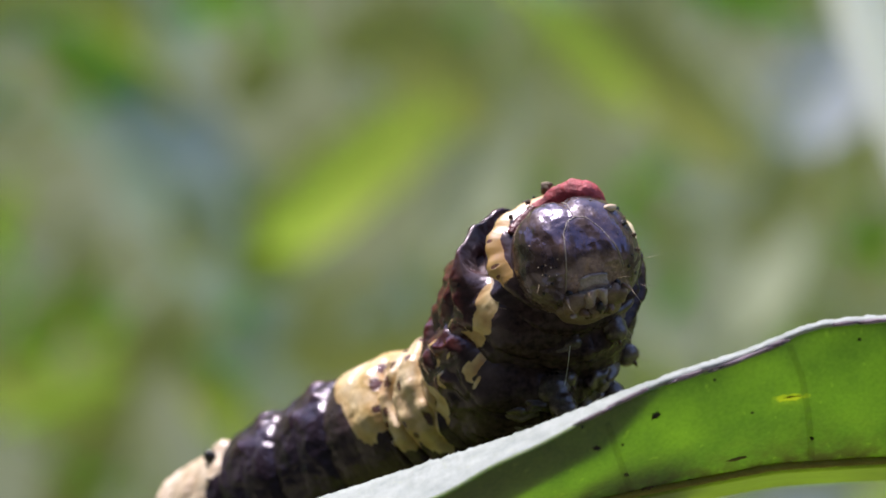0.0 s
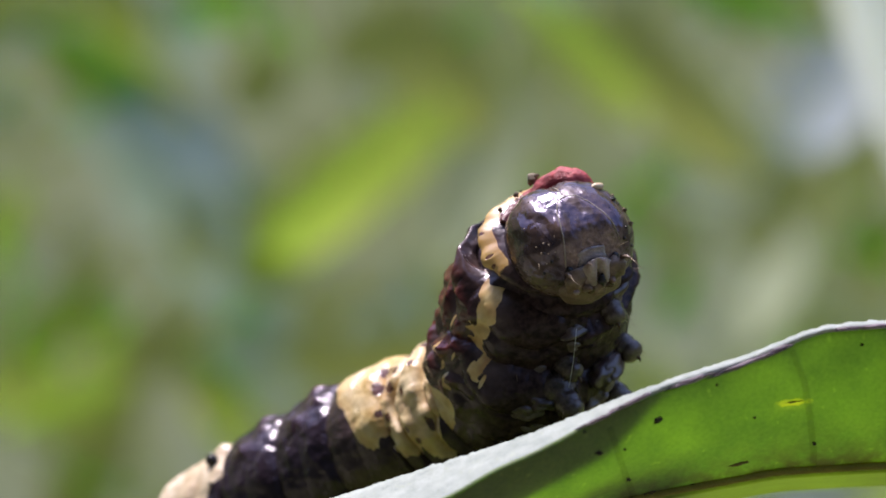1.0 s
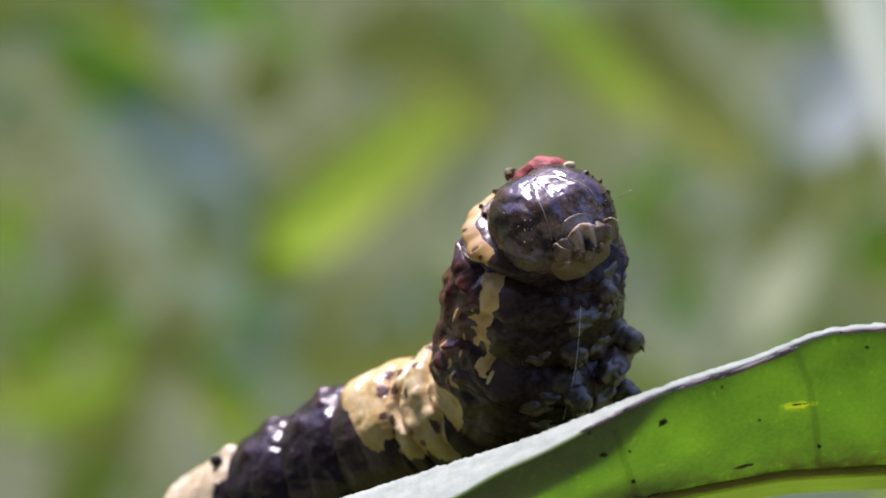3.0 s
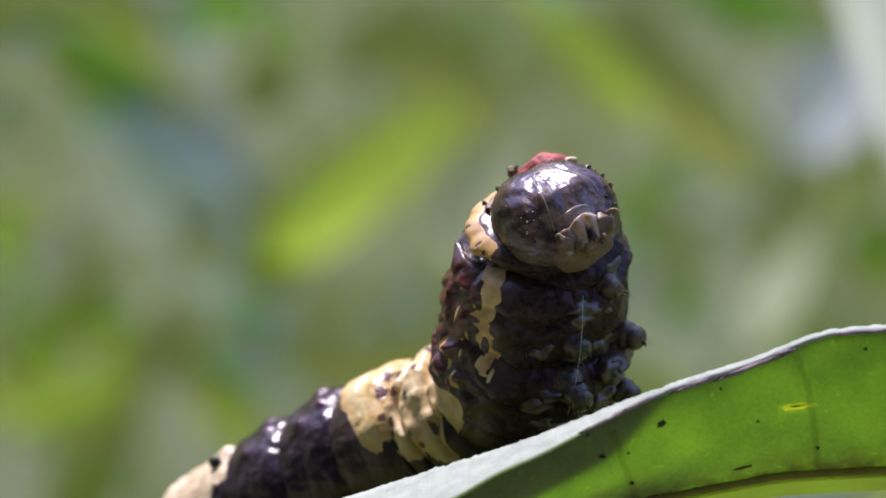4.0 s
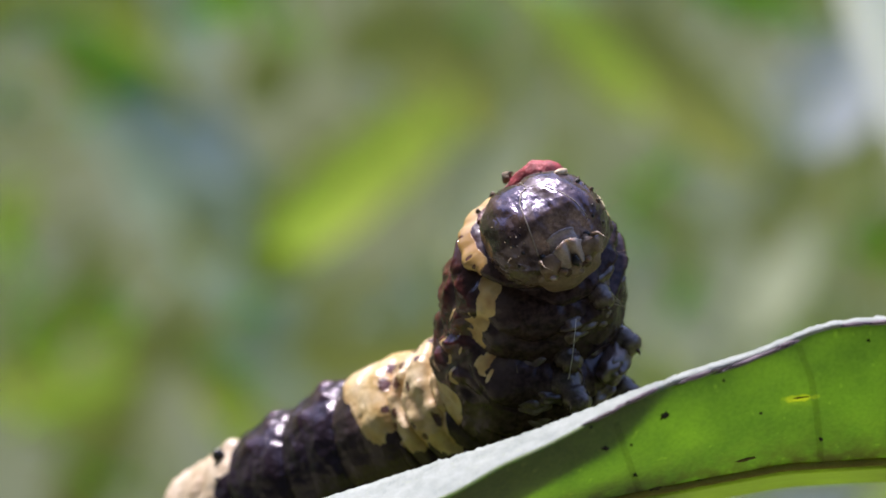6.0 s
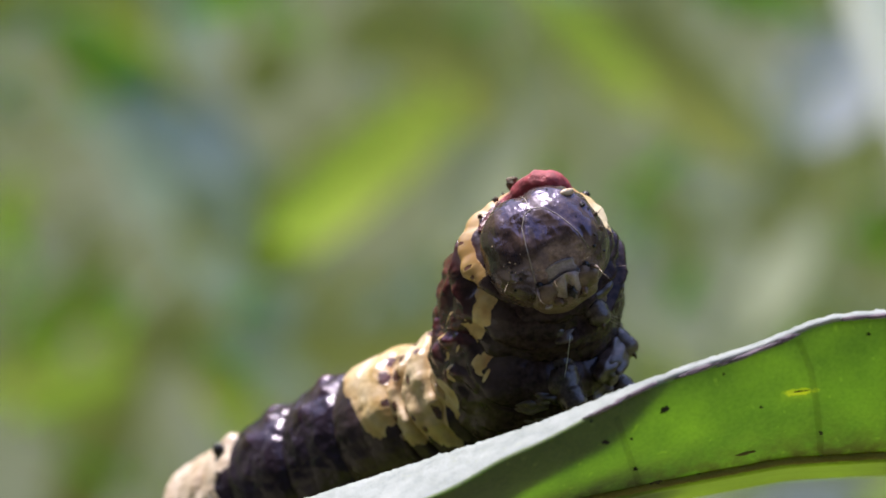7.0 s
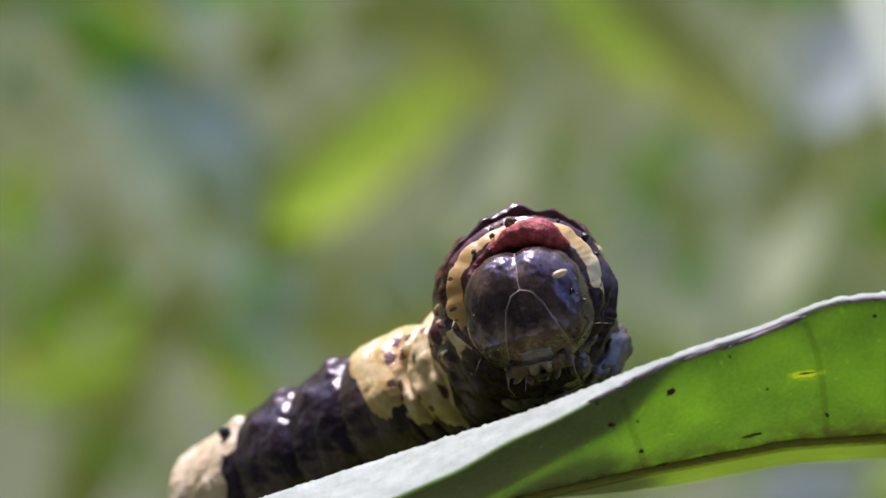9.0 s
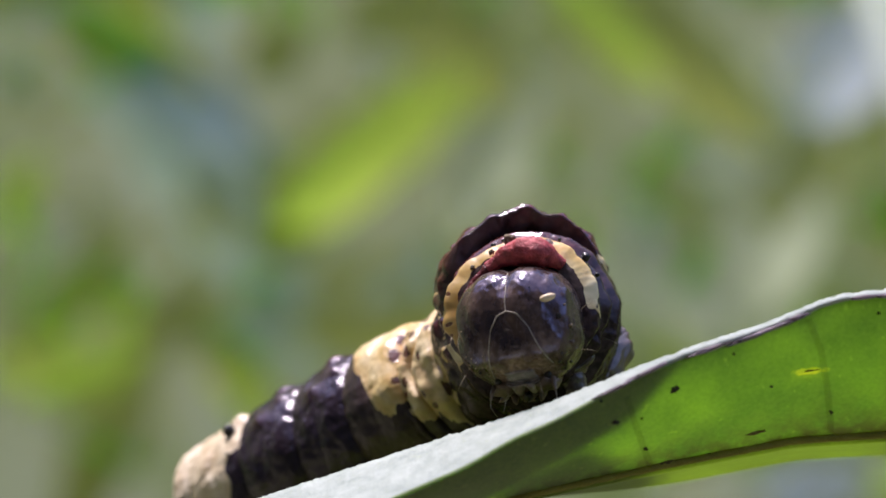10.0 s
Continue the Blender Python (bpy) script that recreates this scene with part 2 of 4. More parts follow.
BARK = plain("brown_scab", (0.05, 0.04, 0.012), (0.15, 0.12, 0.03), 900, 0.9, 0.5)
DIRT = plain("dry_dirt", (0.008, 0.007, 0.004), (0.05, 0.04, 0.02), 2500, 0.9, 0.3)


# ---- setting ----
def backdrop():
    """The glowing far undergrowth behind the leaf, an unseen wall against skylight, and the ground below."""
    m, nt, p = material("undergrowth")
    big = noise_node(nt, 5.0, 2, 0.5)
    other = noise_node(nt, 11.0, 2, 0.5)
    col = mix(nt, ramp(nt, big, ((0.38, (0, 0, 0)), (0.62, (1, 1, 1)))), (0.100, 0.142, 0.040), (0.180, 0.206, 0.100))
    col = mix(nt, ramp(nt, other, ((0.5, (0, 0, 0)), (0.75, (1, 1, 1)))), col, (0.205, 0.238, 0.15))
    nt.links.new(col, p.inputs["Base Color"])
    # Emission stands in for daylight on the far foliage.
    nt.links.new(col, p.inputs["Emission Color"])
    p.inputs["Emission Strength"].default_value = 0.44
    p.inputs["Roughness"].default_value = 0.9
    bm = bmesh.new()
    cols = []
    for i in range(41):
        a = radians(-70 + 140 * i / 40)
        x, y = 3.4 * math.sin(a), -0.9 + 3.4 * math.cos(a)
        cols.append([bm.verts.new((x + 0.05 * noise.noise(Vector((x * 2, k * 0.3, 0))), y, -0.6 + 2.6 * k / 20)) for k in range(21)])
    for a, b in zip(cols, cols[1:]):
        for k in range(20):
            bm.faces.new((a[k], b[k], b[k + 1], a[k + 1]))
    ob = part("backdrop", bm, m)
    tagged(ob, "distant green and grey undergrowth behind the leaves, glowing by itself", "backdrop", kind="structure")
    # Unseen wall, added to keep skylight off the front and left.
    m2 = plain("unseen_sky_blocker", (0.10, 0.10, 0.08), (0.20, 0.195, 0.165), 6.0, 0.9, 0.0)
    bm = bmesh.new()
    cols = []
    for i in range(41):
        a = radians(70 + 220 * i / 40)
        tall = step(116, 155, 70 + 5.5 * i)       # low to the right, elsewhere tall and leaning in against the sky
        high = 1.5 + 3.2 * tall + 0.5 * noise.noise(Vector((2 * a, 1, 2)))
        col = []
        for k in range(21):
            r = 3.4 * (1 - 0.46 * tall * (k / 20) ** 2)
            col.append(bm.verts.new((r * math.sin(a), -0.9 + r * math.cos(a), -0.6 + high * k / 20)))
        cols.append(col)
    for a, b in zip(cols, cols[1:]):
        for k in range(20):
            bm.faces.new((a[k], b[k], b[k + 1], a[k + 1]))
    tagged(part("backdrop", bm, m2), "unseen wall added around the lens to block skylight", "backdrop", kind="structure")
    g, nt, p = material("ground_litter")
    col = ramp(nt, noise_node(nt, 9, 5), ((0.35, (0.08, 0.075, 0.05)), (0.65, (0.19, 0.19, 0.11))))
    nt.links.new(col, p.inputs["Base Color"])
    p.inputs["Roughness"].default_value = 0.95
    bm = bmesh.new()
    bmesh.ops.create_grid(bm, x_segments=40, y_segments=40, size=400)
    for v in bm.verts:
        v.co.z = -0.6
    tagged(part("ground", bm, g), "mossy ground with low green growth", "ground", kind="structure")


backdrop()


# ---- leaf under the caterpillar ----
def build_leaf():
    leaf = new("leaf")
    leaf.location = at(1000, 930, 2)
    tagged(leaf, "folded green leaf with pale margin under the caterpillar", "leaf")
    inv = Matrix.Translation(-leaf.location)

    xs = [200 + 1800 * i / 400 for i in range(401)]
    top = lambda x: np.interp(x, (200, 600, 700, 800, 900, 1000, 1100, 1150, 1200, 1250, 1300, 1350, 1400, 1450, 1500, 1568, 2000),
                              (1010, 882, 850, 818, 787, 750, 709, 691, 673, 657, 642, 625, 603, 585, 577, 573, 561))
    low = lambda x: np.interp(x, (200, 600, 812, 866, 900, 950, 1000, 1050, 1100, 1150, 1200, 1250, 1300, 1350, 1400, 1450, 1500, 1568, 2000),
                              (1150, 974, 882, 848, 830, 810, 784, 757, 733, 708, 692, 675, 660, 642, 620, 599, 591, 584, 573))
    rib = lambda x: np.interp(x, (200, 700, 952, 1174, 1383, 1547, 2000), (1060, 985, 924, 878, 840, 831, 815))

    def soft(f, x):
        return float(np.mean([f(x + d) for d in (-26, -13, 0, 13, 26)]))

    def near_y(x):
        return -13.0 + 2.5 * step(700, 1500, x)

    def sheet(name, f, n, mat, thick, label):
        bm = bmesh.new()
        front, back = [], []
        for x in xs:
            col = [Vector(f(x, k / n)) for k in range(n + 1)]
            front.append([bm.verts.new(inv @ c) for c in col])
        for i in range(len(xs)):
            col = []
            for k in range(n + 1):
                a = front[min(i + 1, len(xs) - 1)][k].co - front[max(i - 1, 0)][k].co
                b = front[i][min(k + 1, n)].co - front[i][max(k - 1, 0)].co
                col.append(bm.verts.new(front[i][k].co + -thick * MM * a.cross(b).normalized()))
            back.append(col)
        m = len(xs) - 1
        for i in range(m):
            for k in range(n):
                bm.faces.new((front[i][k], front[i + 1][k], front[i + 1][k + 1], front[i][k + 1]))
                bm.faces.new((back[i][k], back[i][k + 1], back[i + 1][k + 1], back[i + 1][k]))
            bm.faces.new((front[i][0], back[i][0], back[i + 1][0], front[i + 1][0]))
            bm.faces.new((front[i][n], front[i + 1][n], back[i + 1][n], back[i][n]))
        for k in range(n):
            bm.faces.new((front[0][k], front[0][k + 1], back[0][k + 1], back[0][k]))
            bm.faces.new((front[m][k], back[m][k], back[m][k + 1], front[m][k + 1]))
        bmesh.ops.recalc_face_normals(bm, faces=bm.faces)
        ob = part(name, bm, mat, leaf, label)
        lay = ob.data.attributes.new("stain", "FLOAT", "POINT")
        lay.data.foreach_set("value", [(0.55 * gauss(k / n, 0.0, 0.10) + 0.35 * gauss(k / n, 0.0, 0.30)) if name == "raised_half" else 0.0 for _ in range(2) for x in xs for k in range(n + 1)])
        return ob

    def raised_half(x, k):
        a, b = soft(rib, x), soft(low, x)
        y = near_y(x) + 4.2 * (1 - k) - 0.8 * math.sin(math.pi * k)
        wob = 0.12 * (1 - k) * noise.noise(Vector((x * 0.012, k * 4, 3)))
        return at(x, max(a, b + 30) * (1 - k) + b * k, y + wob)

    def rolled_margin(x, k):
        a, b = soft(low, x), soft(top, x)
        run = 0.3 + 1.7 * step(1200, 1020, x) + 3.8 * step(1040, 620, x)
        fray = 3.0 * noise.noise(Vector((x * 0.05, 5, 0))) + 2.2 * noise.noise(Vector((x * 0.16, 9, k * 3))) + 1.6 * noise.noise(Vector((x * 0.43, 2, k * 6)))
        return at(x, a * (1 - k) + b * k + fray * (0.2 + 0.8 * k ** 3), near_y(x) + 0.05 + run * k - 0.25 * math.sin(math.pi * k))

    def lying_half(x, k):
        a = max(soft(rib, x), soft(low, x) + 30)
        y = near_y(x) + 4.2 + 30 * k
        return at(x, a + 3 + 26 * min(1, k * 3) * step(850, 1200, x) - 12 * k * step(1200, 850, x), y)

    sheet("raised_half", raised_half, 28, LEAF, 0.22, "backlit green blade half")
    sheet("margin", rolled_margin, 10, MARGIN, 0.07, "pale whitish rolled margin")
    sheet("lying_half", lying_half, 24, PALE, 0.22, "paler green blade half lying back")
    bm = bmesh.new()
    tube(bm, [inv @ at(x, max(soft(rib, x), soft(low, x) + 30), near_y(x) + 4.1) for x in xs], [(0.19 + 0.04 * noise.noise(Vector((x * 0.05, 0, 0)))) * MM for x in xs], 10)
    part("midrib", bm, RIB, leaf, "brownish midrib along the fold")

    def on_face(px, py, lift=0.03):
        a, b = max(soft(rib, px), soft(low, px) + 30), soft(low, px)
        k = (py - a) / (b - a)
        v = Vector(raised_half(px, k))
        return inv @ (v - Vector((0, lift * MM, 0)))

    def mark(name, px, py, w, h, turn, mat, label="", deep=0.035):
        bm = bmesh.new()
        blob(bm, on_face(px, py), Vector((w * PIX * 0.42, deep, h * PIX * 0.42)) * MM, pose(0, 0, 0, 0, turn, 0), 1.3, px * 0.1, 18, 10)
        part(name, bm, mat, leaf, label)

    for px, py, w, h, turn in ((1170, 748, 15, 9, -35), (1064, 805, 16, 9, 10), (1342, 745, 5, 5, 0), (1276, 686, 4, 5, 0), (1314, 826, 32, 8, -14),
                               (1533, 616, 7, 5, 20), (1447, 790, 6, 8, 0), (1040, 768, 5, 6, 0), (1112, 800, 5, 4, 0), (1225, 865, 18, 7, -10),
                               (1150, 878, 26, 7, -8), (1118, 852, 9, 11, 0), (1410, 717, 26, 3, -6)):
        mark("speck", px, py, w, h, turn, DIRT if w < 25 else BARK, "dark speck of dirt")
    nt = LEAF.node_tree
    c = on_face(1408, 718, 0.0)
    tc = nt.nodes.new("ShaderNodeTexCoord")
    mp = nt.nodes.new("ShaderNodeMapping")
    mp.vector_type = "TEXTURE"
    mp.inputs["Location"].default_value = c
    mp.inputs["Rotation"].default_value = (0, radians(-4), 0)
    mp.inputs["Scale"].default_value = (0.00085, 0.01, 0.00017)
    nt.links.new(tc.outputs["Object"], mp.inputs["Vector"])
    ln = nt.nodes.new("ShaderNodeVectorMath")
    ln.operation = "LENGTH"
    nt.links.new(mp.outputs["Vector"], ln.inputs[0])
    ring = maths(nt, "ADD", ln.outputs["Value"], maths(nt, "MULTIPLY", maths(nt, "SUBTRACT", noise_node(nt, 2600, 3), 0.5), 1.6))
    spot = maths(nt, "MULTIPLY", maths(nt, "SUBTRACT", 1.0, ring), 4.0, True)
    for link in list(nt.links):
        if link.from_socket == LEAF_COLOUR["leaf_blade_green"] and link.to_node != nt.nodes["Principled BSDF"]:
            to = link.to_socket
            nt.links.new(mix(nt, spot, LEAF_COLOUR["leaf_blade_green"], (0.36, 0.37, 0.02)), to)
    for pts in (((1408, 625), (1430, 680), (1440, 740), (1446, 800), (1446, 838)), ((1085, 760), (1098, 800), (1115, 850), (1128, 884))):
        out = []
        for (x0, y0), (x1, y1) in zip(pts, pts[1:]):
            out += [on_face(x0 + (x1 - x0) * k / 6, y0 + (y1 - y0) * k / 6, -0.05) for k in range(6)]
        out.append(on_face(*pts[-1], -0.05))
        part("vein", tube(bmesh.new(), out, 0.17 * MM, 8), VEIN, leaf)
    for px, w in ((1345, 90), (1300, 74), (1385, 50), (1232, 70), (1510, 60), (1555, 50), (1120, 80), (1062, 60)):
        bm = bmesh.new()
        c = inv @ Vector(rolled_margin(px, 0.12 + 0.12 * math.sin(px)))
        blob(bm, c + Vector((0, -0.22, 0.0)) * MM, Vector((w * PIX / 2, 0.2, 0.10)) * MM, pose(0, 0, 0, 0, (-25 if px < 1200 else -20) if px < 1450 else -6, 0), 0.6, px, 16, 8)
        part("blotch", bm, BLOTCH, leaf, "purplish bruise on the margin")
    return leaf


build_leaf()


# ---- caterpillar ----
BASE = at(860, 890, 4)
BODY = {}
cater = new("caterpillar")
cater.location = BASE
tagged(cater, "black and cream caterpillar with a brown glossy head", "caterpillar")


def barrel(s):
    return max(0.02, (1 - abs(2 * s - 1) ** 4.5)) ** 0.36


def segment(name, radius, y0, y1, prof, colour, knobs=(), folds=3, crease=0.03, lump=0.2, label="", seed=0.0, nt=300, ns=120, along=None):
    """One ring of the body. The axis is y, the head lies towards -y, the back is +z. Lengths in mm.
    prof(s) is the outline along the axis, along(s) the way on it; colour gives cream, brown, pale, belly and fleck."""
    bm = bmesh.new()
    rows, vals = [], []
    off = Vector((seed * 7, seed * 3, seed * 5))
    for j in range(ns + 1):
        s = j / ns
        row = []
        for i in range(nt):
            th = 360 * i / nt - 180
            a = radians(th)
            d = Vector((math.sin(a), 0, math.cos(a)))
            hood = step(-85, -40, th) * step(112, 82, th) if along else 0.0
            y = y0 + (y1 - y0) * (s + hood * (along(s) - s) if along else s)
            q = Vector((d.x * radius, y, d.z * radius)) + off
            under = step(105, 140, abs(th)) if lump > 0.15 else 0.0
            flank = step(-100, -112, th) * step(-166, -148, th) if lump > 0.11 and y1 > 3 else 0.0   # smooth skin below the stripe
            calm = 1 - 0.55 * flank
            bend = 0.17 * noise.noise(q * 0.35)
            fold = 1 - abs(math.sin(math.pi * folds * (s + bend)))
            base = prof(s) if hood or not along else barrel(s)
            if 0 < hood < 1:
                base = hood * prof(s) + (1 - hood) * barrel(s)
            k = base - crease * (1 + 0.9 * under) * fold ** 2.5
            cell = noise.voronoi(Vector((q.x * 0.75, q.y * 0.8, q.z * 0.75)))[0]
            pillow = step(0.0, 0.7, cell[1] - cell[0])          # rounded cushions between sharp creases
            k += calm * lump / radius * (0.75 * (pillow - 0.6) + 0.8 * noise.noise(q * 0.6) + 0.30 * (1 - under) * noise.noise(q * 1.6))
            pebble = noise.voronoi(q * 0.8)[0]
            k += calm * (0.03 + 0.13 * under) / radius * (step(0.0, 0.7, pebble[1] - pebble[0]) - 0.6)
            k += calm * 0.45 * (1 - 0.75 * under) * lump / radius * (abs(noise.noise(Vector((q.x * 2.4, q.y * 1.2, q.z * 2.4)))) - 0.25) + 0.025 / radius * noise.noise(q * 5.0)
            vein = 1 - 2.2 * abs(noise.noise(Vector((q.x * 0.55, q.y * 0.75, q.z * 0.55))))
            k += lump / radius * (1 - 0.75 * under) * (0.45 + (0.85 * step(100, 80, abs(th)) if lump > 0.15 else 0.0)) * (vein - 0.5)
            for kt, ks, kh, kw in knobs:
                k += kh * math.exp(-((wrap(th - kt) / kw) ** 2) - (((s - ks) * (y1 - y0) / radius * 57) / kw) ** 2)
            k = max(k, 0.02)
            row.append(bm.verts.new((d.x * radius * k * MM, y * MM, d.z * radius * k * MM)))
            c = list(colour(th, s, noise.noise(q * 0.55), y)) + [0.0] * 3
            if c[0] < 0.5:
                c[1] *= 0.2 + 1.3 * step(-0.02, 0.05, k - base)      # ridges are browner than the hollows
            vals.append(c[:5])
        rows.append(row)
    for r, q in zip(rows, rows[1:]):
        for i in range(nt):
            bm.faces.new((r[i], r[(i + 1) % nt], q[(i + 1) % nt], q[i]))
    bm.faces.new(rows[0][::-1])
    bm.faces.new(rows[-1])
    bmesh.ops.recalc_face_normals(bm, faces=bm.faces)
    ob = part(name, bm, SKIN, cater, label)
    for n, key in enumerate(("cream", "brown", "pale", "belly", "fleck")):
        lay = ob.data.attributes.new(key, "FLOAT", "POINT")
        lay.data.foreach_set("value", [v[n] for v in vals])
    return ob


def spots(th, y, rows, radius=4.3):
    """How far a place lies inside one of the spots (turn, y, half width round the body, half length)."""
    best = 0.0
    for a, b, w, l in rows:
        d = math.hypot(radians(wrap(th - a)) * radius / w, (y - b) / l)
        best = max(best, 1.6 - d)
    return max(0.0, best)


def below(th, y, ys, bounds, soft=7.0):
    """1 above the ragged lower edge given as turn against y, 0 below it."""
    rag = 7 * noise.noise(Vector((y * 1.6, th * 0.03, 7))) + 3.5 * noise.noise(Vector((y * 4.5, th * 0.06, 2)))
    return step(soft, -soft, abs(th) + rag - float(np.interp(y, ys, bounds)))


def dark_ring(th, s, n, y):
    # Cream patches paint a whitish sheen onto the dark back.
    shine = 0.42 * spots(th, y, ((-38, 1.7, 0.9, 0.5), (-14, 1.9, 0.7, 0.5), (30, 1.8, 0.9, 0.5)))
    return min(0.38, shine), 0.35 * gauss(th, 0, 60), 0.9


def pale_ring(th, s, n, y):
    return step(150, 105, abs(th) + 30 * n) * 1.0, 0.0, 0.9


def hind_ring(th, s, n, y):
    """The first pale ring: its cream begins in a slanting, ragged edge."""
    edge = -2.35 + 2.2 * step(30, 115, abs(th)) + 0.7 * noise.noise(Vector((th * 0.05, 3, y * 0.5)))
    return step(150, 105, abs(th) + 30 * n) * step(edge - 0.25, edge + 0.25, y), 0.0, 0.8


def saddle(th, s, n, y):
    c = below(th, y, (-2.7, -1.85, -1.7, -1.45, -0.5, 0.0, 0.45, 1.0, 2.0, 2.7), (86, 89, 92, 100, 88, 71, 55, 38, 14, 4))
    f = spots(th, y, ((-34, -2.0, 0.45, 0.30), (-52, -1.95, 0.42, 0.36), (-46, -2.3, 0.3, 0.2), (-74, -2.1, 0.26, 0.34), (-20, 1.2, 0.2, 0.2), (-44, -0.6, 0.07, 0.07), (-66, -0.9, 0.06, 0.06)))
    return c * 1.05, max(0.45 * gauss(y, -1.6, 1.1) * gauss(abs(th), 52, 26), 0.75 * min(1.0, f)), 0.25 * step(-1.4, -0.4, y), 0.0, f


def saddle_front(th, s, n, y):
    c = below(th, y, (-2.9, -2.1, -1.4, -0.6, -0.45, 0.5, 1.15, 1.35, 2.5), (80, 92, 128, 117, 109, 110, 101, 87, 84))
    f = spots(th, y, ((-41, 0.2, 0.42, 0.22), (-35, 0.7, 0.3, 0.2), (-53, 0.45, 0.34, 0.26), (-76, 0.8, 0.34, 0.22), (-84, 1.0, 0.2, 0.2), (-64, -0.5, 0.24, 0.12), (-92, -0.25, 0.17, 0.14), (-102, -0.46, 0.18, 0.16),
                      (-96, -1.5, 0.4, 0.13), (-30, -0.6, 0.35, 0.3), (-18, 0.1, 0.3, 0.3), (-46, -1.2, 0.22, 0.14), (-24, -1.5, 0.3, 0.3), (38, 0.3, 0.4, 0.3), (60, 0.2, 0.3, 0.3)))
    return c * 1.05, max(0.3 * gauss(th, -12, 30), 0.75 * min(1.0, f)), 0.35, 0.0, f


def hind_thorax(th, s, n, y):
    stripe = 1.1 * gauss(abs(th), 98 + 8 * n, 4.8) * step(-1.75, -2.05, y + 0.4 * n)
    hook = spots(th, y, ((-93, -2.2, 0.14, 0.4), (-100, -1.85, 0.30, 0.13), (-105, -1.95, 0.12, 0.4)), 4.6)
    rear = step(99, 89, abs(th) + 10 * n) * step(0.1, 0.5, y + 0.9 * n + 0.5 * step(-70, -45, th))
    # Cream slashes, some of them standing in for highlights on the ridges.
    marks = spots(th, y, ((-72, -0.9, 0.10, 0.34), (-80, -0.7, 0.10, 0.30), (-84, -0.35, 0.3, 0.12), (-64, -1.5, 0.08, 0.4), (-78, -1.9, 0.07, 0.3)), 4.6)
    back = step(100, 72, abs(th) + 20 * n) * (1 - 0.9 * min(1.0, max(stripe, 0.7 * hook, rear, 0.6 * marks)))
    # The left belly is painted darker than the right, as shade.
    return max(stripe, 0.7 * hook, rear, 0.9 * marks), back * (0.75 + 0.8 * n), 0.1, step(104, 128, abs(th)) * (1.0 if th < 0 else 0.3), 0.9 * step(60, 40, abs(th)) * step(0.0, 0.4, n) * step(0.2, 0.6, y)


def mid_thorax(th, s, n, y):
    a = abs(th)
    lo = np.interp(y, (-3.2, -2.7, -2.1, -1.6, -0.6, 0.4, 1.2, 3.6), (76, 80, 89, 91, 92, 94, 94, 94))
    hi = np.interp(y, (-3.2, -2.3, -1.6, -0.6, 0.4, 1.2, 3.6), (104, 106, 104, 102, 104, 107, 107))
    rag = 8 * noise.noise(Vector((y * 1.2, 4, th * 0.04))) + 5 * noise.noise(Vector((y * 2.8, 8, th * 0.08)))
    stripe = step(-6.0, 6.0, a + rag - lo) * step(6.0, -6.0, a + rag - hi) * 1.1
    hole = spots(a, y, ((99, 0.75, 0.24, 0.60), (91, -1.4, 0.14, 0.4), (105, -0.5, 0.16, 0.3)), 4.3)
    stripe *= step(3.3, 3.0, y) * step(0.9, 0.35, hole)
    # More cream slashes, with ridge highlights painted among them.
    marks = spots(th, y, ((-74, -0.4, 0.08, 0.5), (-80, 1.2, 0.09, 0.4), (-70, 1.6, 0.08, 0.35), (-84, 0.5, 0.07, 0.3)), 4.3)
    back = step(100, 78, a + 12 * n)
    outer = max(step(0.085, 0.11, s), step(-66, -76, th))
    back *= 1 - 0.9 * min(1.0, stripe + 0.6 * marks)
    # Here too the left belly's shade is put into its colour.
    return max(stripe * (1 if th < 0 else 0.8), 0.9 * marks) * outer, back * (0.85 + 0.6 * n) * (0.45 + 0.55 * outer), 0.1, step(104, 126, a) * (1.0 if th < 0 else 0.3)


